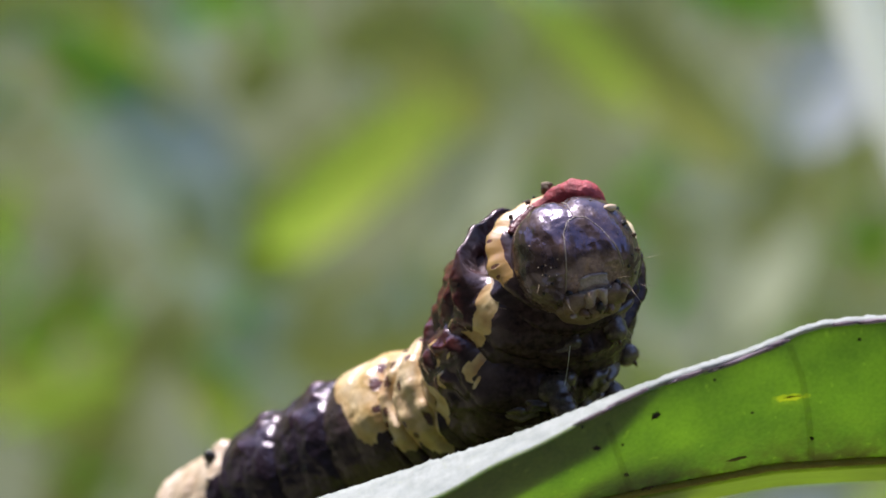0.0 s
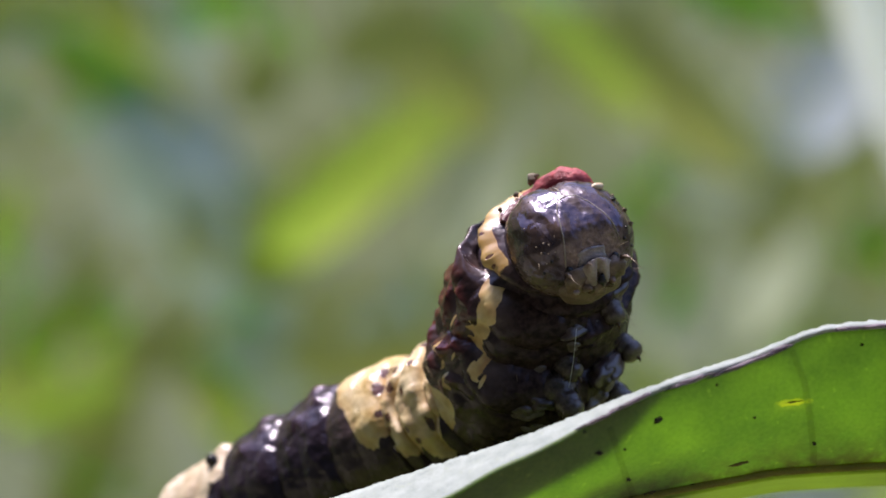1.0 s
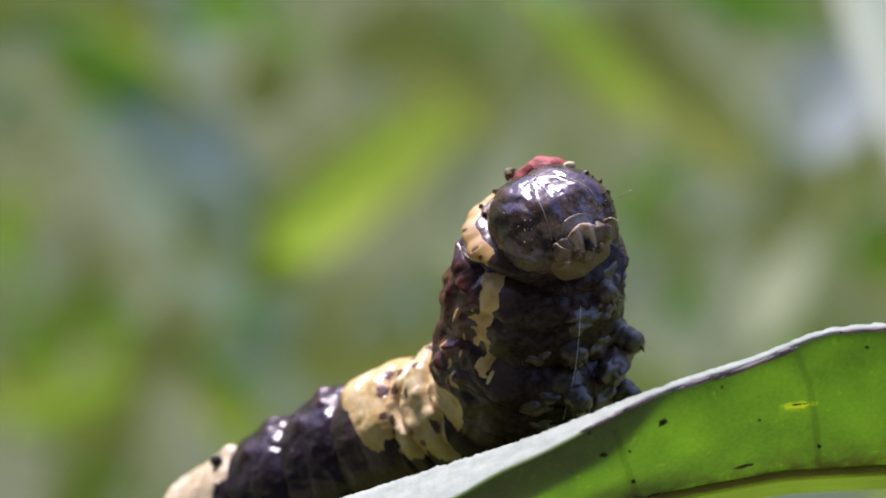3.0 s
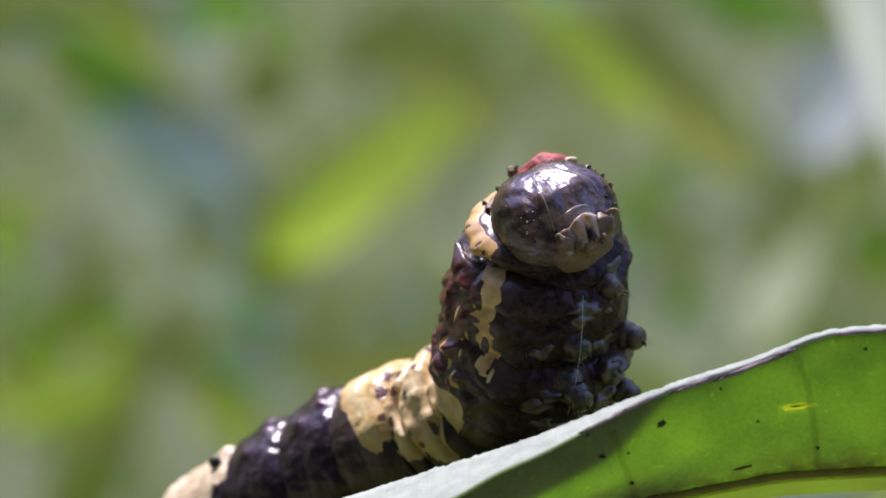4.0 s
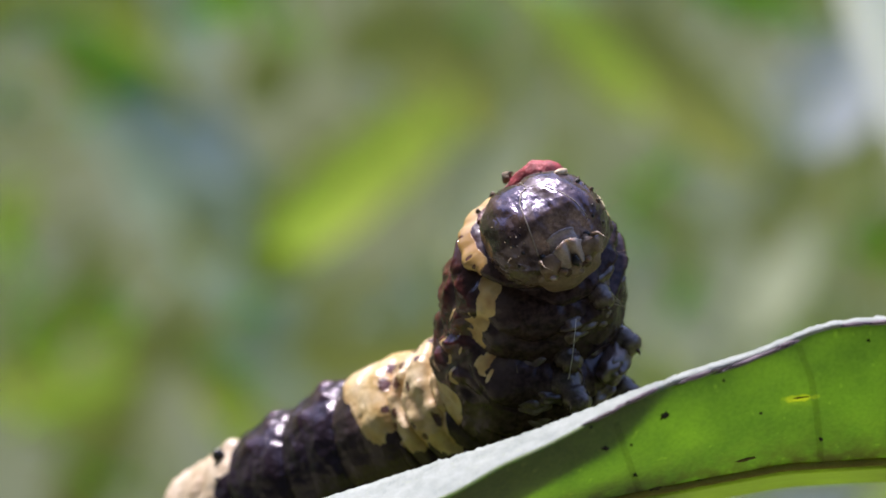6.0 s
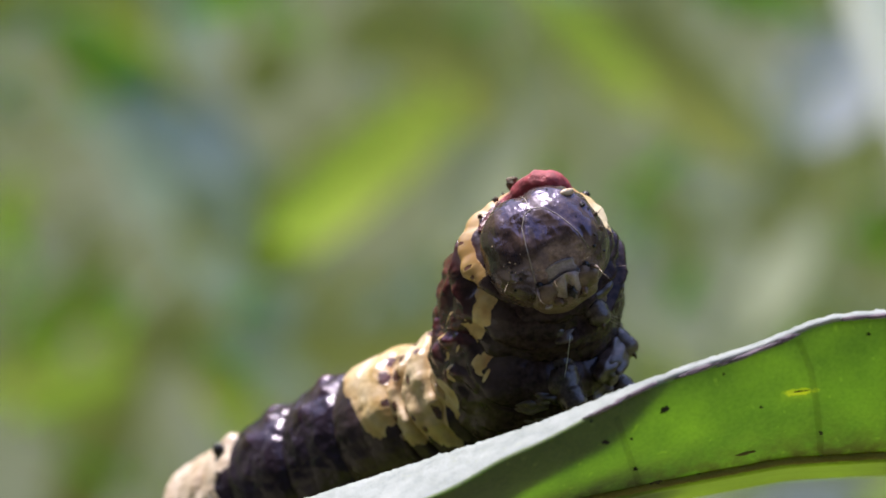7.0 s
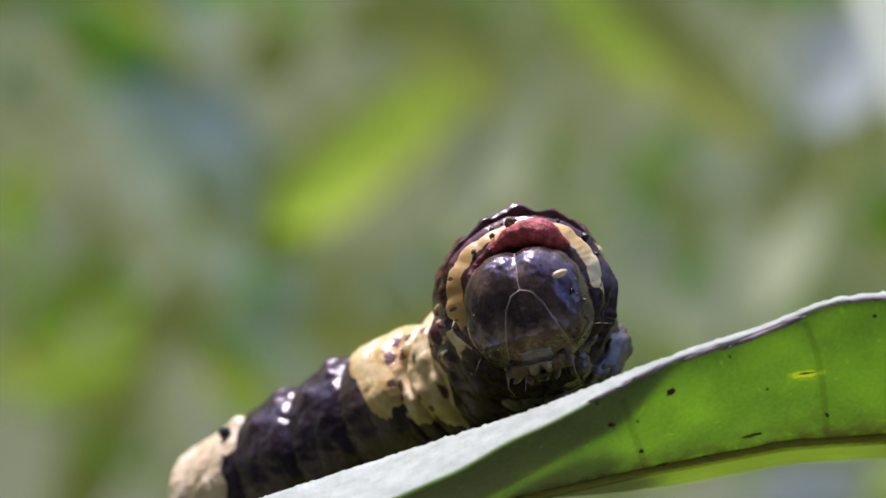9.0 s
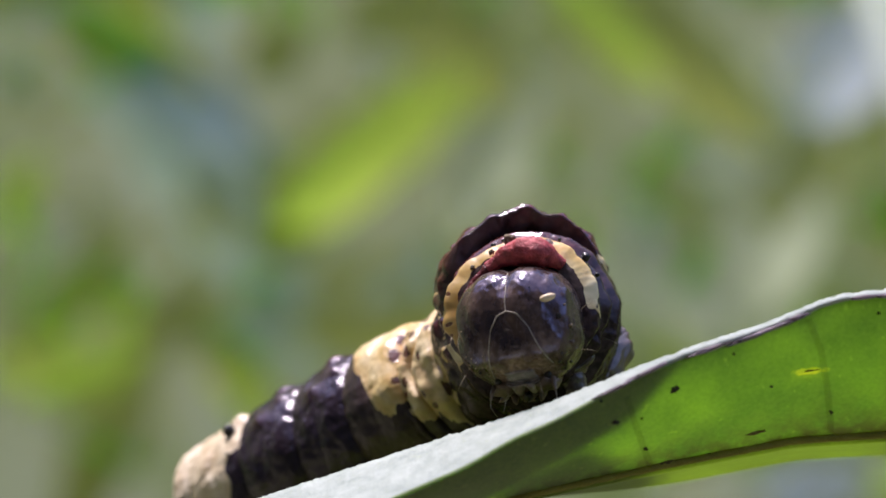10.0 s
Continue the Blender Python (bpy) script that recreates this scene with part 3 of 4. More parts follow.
def collar(th, s, n, y):
    rag = noise.noise(Vector((th * 0.055, s * 7, 1.5))) + 0.6 * noise.noise(Vector((th * 0.16, s * 16, 4.5)))
    end = step(120, 101, -th + 10 * rag) if th < 0 else step(104, 88, th + 14 * rag)
    ring = end * step(0.19, 0.155, s + 0.05 * rag + 0.055 * gauss(th, -28, 26) + 0.045 * step(-30, -60, th) + 0.06 * step(15, 45, th)) * step(0.010, 0.024, s)
    second = spots(th, y, ((-108, 0.6, 0.85, 0.26), (-92, 0.4, 0.5, 0.16), (-106, 1.3, 0.5, 0.5), (-108, 2.2, 0.5, 0.6), (76, 0.75, 0.7, 0.30)), 3.9)
    f = spots(th, y, ((-46, -0.75, 0.16, 0.07), (-30, -0.62, 0.30, 0.08), (-20, -0.7, 0.2, 0.08), (-8, -0.6, 0.34, 0.07), (6, -0.72, 0.12, 0.06), (14, -0.55, 0.3, 0.07), (24, -1.3, 0.25, 0.3), (-60, -1.0, 0.1, 0.1), (-70, -1.15, 0.11, 0.10), (-80, -0.9, 0.13, 0.09), (-93, -1.2, 0.09, 0.09), (-88, -0.8, 0.22, 0.06), (-101, -1.0, 0.13, 0.12), (-66, -0.75, 0.3, 0.06), (48, -0.9, 0.2, 0.12), (58, -0.6, 0.3, 0.12), (40, -0.6, 0.25, 0.08), (72, 0.1, 0.6, 0.07), (84, 0.5, 0.1, 0.3)), 3.8)
    rim = step(0.24, 0.28, s) * step(0.62, 0.5, s) * step(130, 100, abs(th))
    return max(ring * 1.1, min(1.0, second)), 0.8 * step(100, 70, abs(th)) * step(0.34, 0.5, s) + ring * (0.5 + 0.5 * step(-30, -80, th) + 0.7 * rag) * step(30, 0, th), 0.6 * rim + 0.5 * step(0.4, 0.9, second), step(108, 128, abs(th)) if th < 0 else step(78, 95, th), f


def build_caterpillar():
    made = {}
    made["t1"] = segment("prothorax", 3.75, -1.5, 3.9,
                         lambda s: 0.74 + 0.26 * math.sin(math.pi / 2 * min(1.0, s / 0.10)) ** 0.8 - 0.13 * step(0.13, 0.21, s) + 0.17 * step(0.22, 0.36, s) - 0.04 * step(0.40, 0.46, s) + 0.20 * step(0.46, 0.58, s), collar,
                         ((-64, 0.12, 0.09, 11), (-92, 0.14, 0.10, 9), (-78, 0.09, 0.07, 6), (-48, 0.10, 0.05, 7), (88, 0.36, 0.09, 10), (84, 0.62, 0.07, 9), (72, 0.48, 0.06, 7), (98, 0.48, 0.06, 7), (66, 0.30, 0.05, 7), (108, 0.60, 0.08, 9), (122, 0.34, 0.06, 9), (112, 0.78, -0.17, 38),
                          (-48, 0.68, 0.10, 30), (0, 0.68, 0.06, 32), (180, 0.05, -0.10, 48), (-105, 0.7, -0.06, 34), (-68, 0.65, -0.07, 32), (-76, 0.40, 0.05, 9), (-52, 0.42, 0.05, 9), (-90, 0.56, 0.06, 9), (-104, 0.42, 0.10, 12)), 3, 0.012, 0.14, "cream collar segment behind the head", 1.0)
    made["t2"] = segment("mesothorax", 4.3, -3.2, 3.6,
                         lambda s: (0.70 + 0.24 * step(0.0, 0.14, s)) * max(0.02, 1 - max(0.0, 2 * s - 1) ** 9) ** 0.36 + 0.07 * step(0.2, 0.45, s) - 0.035 * gauss(s, 0.30, 0.06) - 0.03 * gauss(s, 0.64, 0.05), mid_thorax,
                         ((-12, 0.13, 0.045, 6), (16, 0.13, 0.045, 6), (-38, 0.14, 0.035, 7), (42, 0.14, 0.03, 7), (-66, 0.15, 0.05, 8), (64, 0.15, 0.04, 8), (-55, 0.45, 0.06, 10), (-80, 0.36, 0.055, 9), (-72, 0.58, 0.06, 10), (-45, 0.72, 0.06, 10),
                          (-24, 0.45, 0.06, 8), (24, 0.45, 0.06, 8), (60, 0.45, 0.08, 8), (-112, 0.4, 0.07, 11), (-124, 0.70, 0.08, 10), (95, 0.35, 0.10, 8), (112, 0.6, 0.10, 8), (80, 0.65, 0.10, 8), (128, 0.3, 0.08, 9)), 3, 0.03, 0.155,
                         "glossy reddish-brown lumpy segment", 2.3, along=lambda s: 0.13 - 1.3 * s if s < 0.10 else (s - 0.10) / 0.90)
    made["t3"] = segment("metathorax", 4.65, -3.4, 3.4, barrel, hind_thorax,
                         ((-35, 0.3, 0.06, 9), (-65, 0.3, 0.07, 9), (-84, 0.42, 0.04, 9), (20, 0.5, 0.08, 8), (55, 0.5, 0.07, 8), (-60, 0.55, 0.05, 9), (-115, 0.3, 0.07, 11), (-122, 0.62, 0.08, 11), (90, 0.35, 0.10, 8), (108, 0.6, 0.10, 8)), 3, 0.035, 0.17,
                         "dark lumpy segment with cream flecks", 3.9)
    made["a1"] = segment("abdominal_segment", 4.25, -2.9, 2.5, barrel, saddle_front, ((-50, 0.4, 0.04, 12), (-90, 0.5, 0.05, 10), (-70, 0.3, 0.05, 7), (-88, 0.22, 0.05, 6), (-104, 0.3, 0.05, 7)), 4, 0.11, 0.13, "cream wrinkled segment with brown stains", 5.1)
    made["a2"] = segment("abdominal_segment", 4.25, -2.7, 2.7, barrel, saddle, ((-40, 0.5, 0.03, 14), (-78, 0.28, 0.04, 9)), 2, 0.03, 0.06, "cream-yellow saddle segment", 6.2)
    made["a3"] = segment("abdominal_segment", 4.15, -2.7, 2.7, barrel, dark_ring, ((-12, 0.45, 0.10, 8), (-48, 0.5, 0.06, 8), (20, 0.45, 0.09, 8), (-34, 0.3, 0.05, 6)), 2, 0.012, 0.11, "blackish glossy segment", 7.4)
    made["a4"] = segment("abdominal_segment", 4.05, -2.7, 2.7, barrel, dark_ring, ((-12, 0.45, 0.09, 8), (-48, 0.5, 0.06, 8), (20, 0.45, 0.09, 8), (-34, 0.3, 0.05, 6)), 2, 0.012, 0.11, "blackish glossy segment", 8.8)
    made["a5"] = segment("abdominal_segment", 3.85, -2.7, 2.7, barrel, hind_ring, ((-20, 0.3, 0.05, 8),), 2, 0.03, 0.10, "whitish cream hind segment", 9.6)
    made["a6"] = segment("abdominal_segment", 3.6, -2.7, 1.4, barrel, pale_ring, (), 2, 0.03, 0.10, "whitish cream hind segment", 10.6)
    return made


def head_shape(d):
    """Radius of the head capsule in mm towards the unit direction d."""
    e = 2.5
    r = (abs(d.x / 3.04) ** e + abs(d.y / (2.62 if d.y < 0 else 1.75)) ** e + abs(d.z / 3.05) ** e) ** (-1 / e)
    r *= 1 - 0.07 * step(-0.2, -0.9, d.z)
    if d.z < 0:
        r *= 1 - 0.10 * d.z * d.z * abs(d.x)
    r *= 1 - 0.045 * math.exp(-(d.x / 0.11) ** 2) * step(0.25, 0.8, d.z)
    r *= 1 + 0.012 * math.exp(-((abs(d.x) - 0.4) / 0.25) ** 2) * step(0.3, 0.8, d.z)
    r *= 1 - 0.035 * math.exp(-(d.x / 0.20) ** 2 - ((d.z + 0.15) / 0.3) ** 2) * step(0, 0.5, -d.y)
    if d.y < 0:
        r *= 1 - 0.10 * step(-0.40, -0.75, d.z) * step(0.1, 0.45, -d.y) * step(0.85, 0.5, abs(d.x))     # the face recedes to the mouth
        arm = 0.04 + 0.50 * max(0.0, 0.30 - d.z) ** 0.62
        r *= 1 + 0.014 * math.exp(-((abs(d.x) - arm) / 0.05) ** 2) * step(0.34, 0.2, d.z) * step(-0.85, -0.6, d.z)
        r *= 1 - 0.022 * math.exp(-((abs(d.x) - arm - 0.10) / 0.05) ** 2) * step(0.3, 0.1, d.z) * step(-0.85, -0.6, d.z)
        r *= 1 + 0.012 * math.sin(d.x * 23 + 2 * math.sin(d.z * 5)) * step(0.35, 0.6, abs(d.x)) * step(-0.7, -0.2, d.z)
    return r


def on_head(x, z, lift=0.0):
    """The place on the face at that x and z in mm."""
    y = -2.6
    for _ in range(12):
        d = Vector((x, y, z))
        y = -math.sqrt(max(0.05, head_shape(d.normalized()) ** 2 - x * x - z * z))
    p = Vector((x, y, z))
    return (p + p.normalized() * lift) * MM


def build_head():
    bm = bmesh.new()
    bmesh.ops.create_uvsphere(bm, u_segments=128, v_segments=80, radius=1.0)
    tan = []
    for v in bm.verts:
        d = v.co.normalized()
        n = noise.noise(d * 3.1)
        v.co = d * (head_shape(d) + 0.03 * n + 0.02 * noise.noise(d * 9)) * MM
        tan.append(step(-0.42, -0.80, d.z + 0.22 * n) * step(0.75, 0.34, abs(d.x - 0.1)) * 1.0 + 0.16 * step(0.0, -0.6, d.z))
    head = part("head", bm, HEAD, cater, "glossy dark brown head capsule")
    lay = head.data.attributes.new("tan", "FLOAT", "POINT")
    lay.data.foreach_set("value", tan)

    def line(pts, r):
        out = []
        for (x0, z0), (x1, z1) in zip(pts, pts[1:]):
            out += [on_head(x0 + (x1 - x0) * k / 6, z0 + (z1 - z0) * k / 6, 0.01) for k in range(6)]
        out.append(on_head(*pts[-1], 0.01))
        return tube(bmesh.new(), out, r * MM, 6)
    part("suture", line(((0.0, 2.75), (0.03, 1.9), (-0.03, 1.3), (0, 0.9)), 0.026), SUTURE, head, "pale forked line on the face")
    part("suture", line(((0, 0.9), (-0.45, 0.72), (-0.85, 0.1), (-1.1, -0.9), (-1.35, -2.1)), 0.031), SUTURE, head)
    part("suture", line(((0, 0.9), (0.5, 0.72), (0.95, 0.05), (1.3, -0.9), (1.65, -1.75)), 0.031), SUTURE, head)

    # mouth parts
    bm = bmesh.new()
    outer, inner = [], []
    for i in range(25):
        u = -1 + i / 12
        a, b = [], []
        for j in range(19):
            v = j / 18
            ridge = 0.05 + 0.045 * max(0.0, math.sin(math.tau * 2.6 * v + 0.5 * u * u)) - 0.08 * abs(u) ** 6
            x, z = (0.74 + 0.12 * v) * u + 0.02 * noise.noise(Vector((u * 3, v * 5, 1))), -1.90 - 0.68 * v - 0.05 * u * u
            a.append(bm.verts.new(on_head(x, z, ridge)))
            b.append(bm.verts.new(on_head(x, z, -0.12)))
        outer.append(a)
        inner.append(b)
    for i in range(24):
        for j in range(18):
            bm.faces.new((outer[i][j], outer[i + 1][j], outer[i + 1][j + 1], outer[i][j + 1]))
            bm.faces.new((inner[i][j], inner[i][j + 1], inner[i + 1][j + 1], inner[i + 1][j]))
        for j in (0, 18):
            bm.faces.new((outer[i][j], outer[i + 1][j], inner[i + 1][j], inner[i][j]))
    for i in (0, 24):
        for j in range(18):
            bm.faces.new((outer[i][j], outer[i][j + 1], inner[i][j + 1], inner[i][j]))
    bmesh.ops.recalc_face_normals(bm, faces=bm.faces)
    part("clypeus", bm, LIP, head, "pale ridged plate above the lip")
    bm = bmesh.new()
    lip = []
    for i in range(33):
        u = -1 + i / 16
        row = []
        for j in range(11):
            v = j / 10
            low = -3.18 + 0.46 * math.exp(-((u - 0.06) / 0.19) ** 2) + 0.42 * abs(u) ** 3
            z = -2.58 + (low + 2.58) * v
            y = -1.34 + 0.46 * u * u + 1.12 * v - 0.24 * math.exp(-((abs(u) - 0.5) / 0.3) ** 2) * math.sin(math.pi * v) - 0.16 * math.sin(math.pi * v) * (1 - u * u) + 0.05 * noise.noise(Vector((u * 4, v * 4, 2)))
            row.append((Vector((0.82 * u, y, z)) * MM, Vector((0.74 * u, y + 0.22, z + 0.04)) * MM))
        lip.append(row)
    front = [[bm.verts.new(c[0]) for c in r] for r in lip]
    rear = [[bm.verts.new(c[1]) for c in r] for r in lip]
    for i in range(32):
        for j in range(10):
            bm.faces.new((front[i][j], front[i + 1][j], front[i + 1][j + 1], front[i][j + 1]))
            bm.faces.new((rear[i][j], rear[i][j + 1], rear[i + 1][j + 1], rear[i + 1][j]))
        bm.faces.new((front[i][10], front[i + 1][10], rear[i + 1][10], rear[i][10]))
        bm.faces.new((front[i][0], rear[i][0], rear[i + 1][0], front[i + 1][0]))
    bmesh.ops.recalc_face_normals(bm, faces=bm.faces)
    BODY["labrum"] = part("labrum", bm, LOBE, head, "notched pinkish-tan upper lip")
    for sgn in (-1, 1):
        bm = bmesh.new()
        blob(bm, Vector((0.36 * sgn, -0.15, -3.0)) * MM, Vector((0.42, 0.26, 0.28)) * MM, pose(0, 0, 0, 20, 25 * sgn, 0), 0.5, 3 + sgn)
        part("mandible", bm, DARKTAN, head, "dark brown jaw")
        bm = bmesh.new()
        tube(bm, [Vector(p) * MM for p in ((1.45 * sgn, -0.95, -2.45), (1.55 * sgn, -1.25, -2.80), (1.60 * sgn, -1.40, -3.10))], [0.12 * MM, 0.10 * MM, 0.05 * MM], 10)
        part("antenna", bm, TAN, head)
        bm = bmesh.new()
        tube(bm, [Vector(p) * MM for p in ((1.60 * sgn, -1.40, -3.10), (1.63 * sgn, -1.48, -3.45), (1.6 * sgn + 0.2, -1.4, -3.9))], [0.03 * MM, 0.02 * MM, 0.01 * MM], 6)
        part("bristle", bm, HAIR, head)
        for x, z, r in ((1.95, -1.75, 0.09), (2.2, -1.4, 0.07), (2.35, -1.8, 0.08), (1.22, -2.25, 0.19)):
            bm = bmesh.new()
            blob(bm, on_head(x * sgn, z), Vector((r, r, r)) * MM, None, 0.1, x, 12, 8)
            part("eye", bm, BLACK, head)
        bm = bmesh.new()
        tube(bm, [Vector(q) * MM for q in ((0.66 * sgn, -0.1, -2.85), (0.68 * sgn, -0.3, -3.1), (0.64 * sgn, -0.42, -3.3), (0.60 * sgn, -0.48, -3.42))], [0.26 * MM, 0.2 * MM, 0.13 * MM, 0.05 * MM], 10)
        part("palp", bm, CHEEK, head)
        bm = bmesh.new()
        blob(bm, Vector((1.0 * sgn, -0.45, -2.60)) * MM, Vector((0.70, 0.70, 0.42)) * MM, None, 0.35, 6 + sgn)
        part("maxilla", bm, THROAT, head)
    # A black lump stands in for the shade inside the mouth.
    bm = bmesh.new()
    blob(bm, Vector((0.08, -0.50, -3.14)) * MM, Vector((0.24, 0.36, 0.24)) * MM, None, 0.6, 5, 14, 8)
    part("mouth_dark", bm, BLACK, head)
    bm = bmesh.new()
    blob(bm, Vector((0.0, 0.25, -2.25)) * MM, Vector((1.75, 1.30, 0.78)) * MM, None, 0.14, 11, 48, 28)
    part("throat", bm, THROAT, head, "brown smooth skin under the mouth")
    for x, y, z, dx in ((-1.15, -0.1, -2.95, -0.25),):
        bm = bmesh.new()
        tube(bm, [Vector((x + dx * k, y - 0.25 * k, z - 0.32 * k + 0.1 * k * k)) * MM for k in (0, 0.4, 0.8, 1.2)], [0.17 * MM, 0.15 * MM, 0.10 * MM, 0.03 * MM], 10)
        part("palp", bm, LOBE, head, "pale feeler under the mouth")
    bm = bmesh.new()
    blob(bm, Vector((0, -0.10, -2.95)) * MM, Vector((0.55, 0.5, 0.42)) * MM, None, 0.35, 9)
    part("labium", bm, CHEEK, head)
    bm = bmesh.new()
    blob(bm, on_head(1.95, 1.25, 0.05), Vector((0.42, 0.2, 0.19)) * MM, pose(0, 0, 0, 0, -10, 25), 0.1, 4)
    part("fleck", bm, GRAIN, head, "pale seed-like fleck stuck on the head")
    return head


def build_leg(parent, side, y, lift, size=1.0, spread=26, toe=(0.0, 0.0)):
    """A true leg on the belly of a thoracic ring: a broad hip lobe, a shin and a blunt dark foot with a claw."""
    a = radians(spread)
    root = Vector((math.sin(a) * lift * side, y, -math.cos(a) * lift))
    out = Vector((0.22 * side + toe[0], toe[1], -1.0)).normalized()
    bent = Vector((0.05 * side + toe[0], toe[1] + 0.12, -0.95)).normalized()
    pts, p = [], root - 0.9 * out
    for d, l in ((out, 0.0), (out, 0.6), (out, 0.45), (out, 0.2), (out, 0.12), (out, 0.4), (out, 0.12), (bent, 0.12), (bent, 0.35), (bent, 0.2), (bent, 0.12)):
        p = p + d * l * size
        pts.append(p.copy())
    rad = (1.20, 1.22, 1.05, 0.80, 0.84, 0.82, 0.70, 0.76, 0.72, 0.52, 0.20)
    bm = bmesh.new()
    tube(bm, [q * MM for q in pts], [r * size * MM for r in rad], 24)
    for v in bm.verts:
        v.co += 0.05 * MM * noise.noise_vector(v.co * 1400)
    leg = part("leg", bm, CHITIN, parent, "dark glossy stubby leg")
    bm = bmesh.new()
    e = pts[-1]
    tube(bm, [(e - 0.1 * bent) * MM, (e + 0.14 * bent) * MM, (e + 0.22 * bent + Vector((0, 0.14, 0))) * MM], [0.13 * MM, 0.09 * MM, 0.02 * MM], 8)
    part("claw", bm, DARKTAN, parent)
    for k in range(5):
        q = pts[6 + k % 4] + Vector((0.5 * side * size, 0.25 * (k - 2) * size, 0.2))
        d = Vector((0.35 * side + 0.1 * k, 0.5 - 0.1 * k, -0.5))
        bm = bmesh.new()
        tube(bm, [(q + d * j / 4 + Vector((0, 0.12, 0)) * (j / 4) ** 2) * MM for j in range(5)], [0.014 * MM, 0.013 * MM, 0.011 * MM, 0.008 * MM, 0.005 * MM], 6)
        part("bristle", bm, HAIR, parent)
    return leg


BODY.update(build_caterpillar())
BODY["head"] = build_head()
LEGS = (("t1", -1, 1.5, 3.0, 0.72, 6), ("t1", 1, 1.2, 3.3, 0.76, 30), ("t2", -1, 0.2, 4.0, 0.80, 20), ("t2", 1, 0.7, 4.6, 0.84, 30), ("t3", -1, -2.2, 4.3, 0.85, 20), ("t3", 1, -1.3, 4.7, 0.84, 26))
for key, side, y, lift, size, spread in LEGS:
    build_leg(BODY[key], side, y, lift, size, spread)


def leg_pad(parent, side, spread, y, lift, radii, seed, tilt=0.0):
    """A smooth bulging cushion of skin round the root of a true leg."""
    a = radians(spread * side)
    c = Vector((math.sin(a) * lift, y, -math.cos(a) * lift))
    bm = bmesh.new()
    blob(bm, c * MM, Vector(radii) * MM, pose(0, 0, 0, 0, -spread * side, tilt * side), 0.45, seed, 36, 22)
    part("leg_pad", bm, PAD, parent, "dark glossy skin fold beside the leg")


# spread from the middle of the belly, y, radii across, along and out
CUSHIONS = {"t1": (2.75, ((14, 2.6, (1.2, 0.5, 0.6)), (46, 1.9, (1.1, 0.6, 0.6)))),
            "t2": (3.78, ((34, -0.2, (1.7, 0.62, 0.75)), (40, 1.2, (1.5, 0.7, 0.7)), (14, 2.3, (1.3, 0.55, 0.6)), (10, -1.5, (1.2, 0.5, 0.6)), (62, 0.5, (1.0, 0.8, 0.6)))),
            "t3": (4.12, ((34, -2.8, (1.7, 0.6, 0.75)), (40, -1.4, (1.5, 0.7, 0.7)), (14, -0.2, (1.3, 0.55, 0.6)), (34, 0.8, (1.6, 0.6, 0.7)), (64, -1.0, (1.0, 0.8, 0.6))))}
for n, (key, (lift, rows)) in enumerate(CUSHIONS.items()):
    for side in (-1, 1):
        for k, (spread, y, radii) in enumerate(rows):
            if (side > 0 and spread > 55) or (side < 0 and spread > 20):
                continue
            leg_pad(BODY[key], side, spread, y, lift, radii, 3.1 * n + 1.7 * k + side, (8, -10, 5, -6, 12)[k])
# small round folds between the two rows of legs
for key, lift, rows in (("t1", 3.1, ((40, 0.9), (20, 2.3), (52, 2.1))), ("t2", 4.0, ((38, -2.0), (14, -1.3), (42, -0.7), (12, 0.5), (44, 1.6), (22, 2.4), (58, -1.3), (60, 0.2))),
                        ("t3", 4.35, ((16, -2.6), (42, -2.2), (14, -1.2), (44, -0.6), (20, 0.2), (60, -1.5)))):
    for k, (spread, y) in enumerate(rows):
        leg_pad(BODY[key], 1, spread, y, lift - 0.10, (0.98 + 0.14 * math.sin(3 * k), 0.68 + 0.12 * math.sin(5 * k), 0.62), 2.3 * k + lift, 20 * math.sin(2 * k))
        if k % 2:
            leg_pad(BODY[key], -1, spread * 0.6 + 6, y + 0.3, lift - 0.1, (0.8, 0.42, 0.5), 4.1 * k + lift, 15)


def proleg(parent, side):
    """A soft fleshy foot under an abdominal ring."""
    bm = bmesh.new()
    a = radians(28 * side)
    d = Vector((math.sin(a), 0, -math.cos(a)))
    tube(bm, [d * r * MM for r in (2.8, 3.6, 4.2, 4.6, 4.75)], [1.15 * MM, 1.05 * MM, 0.9 * MM, 0.95 * MM, 0.6 * MM], 16)
    part("proleg", bm, CHITIN, parent, "dark fleshy clasping foot")


for key in ("a3", "a4", "a5", "a6"):
    for side in (-1, 1):
        proleg(BODY[key], side)


def red_fold():
    """The crimson fold between head and collar, with a dark maroon tail."""
    for first, last, mat, words in ((0, 25, MAROON, "dark maroon end of the fold"), (24, 73, RED, "velvety crimson fold above the head")):
        bm = bmesh.new()
        pts, rad = [], []
        for n in range(2 * first, 2 * last - 1):
            i = n / 6
            a = radians(-64 + 117 * i / 24)
            k = gauss(a, radians(20), radians(31)) * min(1, (25 - i) / 6) ** 0.6
            pts.append(Vector((2.85 * math.sin(a), -1.40 - 0.90 * k, 2.64 * math.cos(a))) * MM)
            rad.append((0.24 + 0.48 * k) * MM)
        tube(bm, pts, rad, 64)
        for v in bm.verts:
            v.co += v.co.normalized() * MM * (0.10 * noise.noise(v.co * 1600) + 0.04 * noise.noise(v.co * 4500) + 0.05 * abs(noise.noise(v.co * 9000)))
        BODY[mat.name] = part("red_fold", bm, mat, BODY["t1"], words)


red_fold()


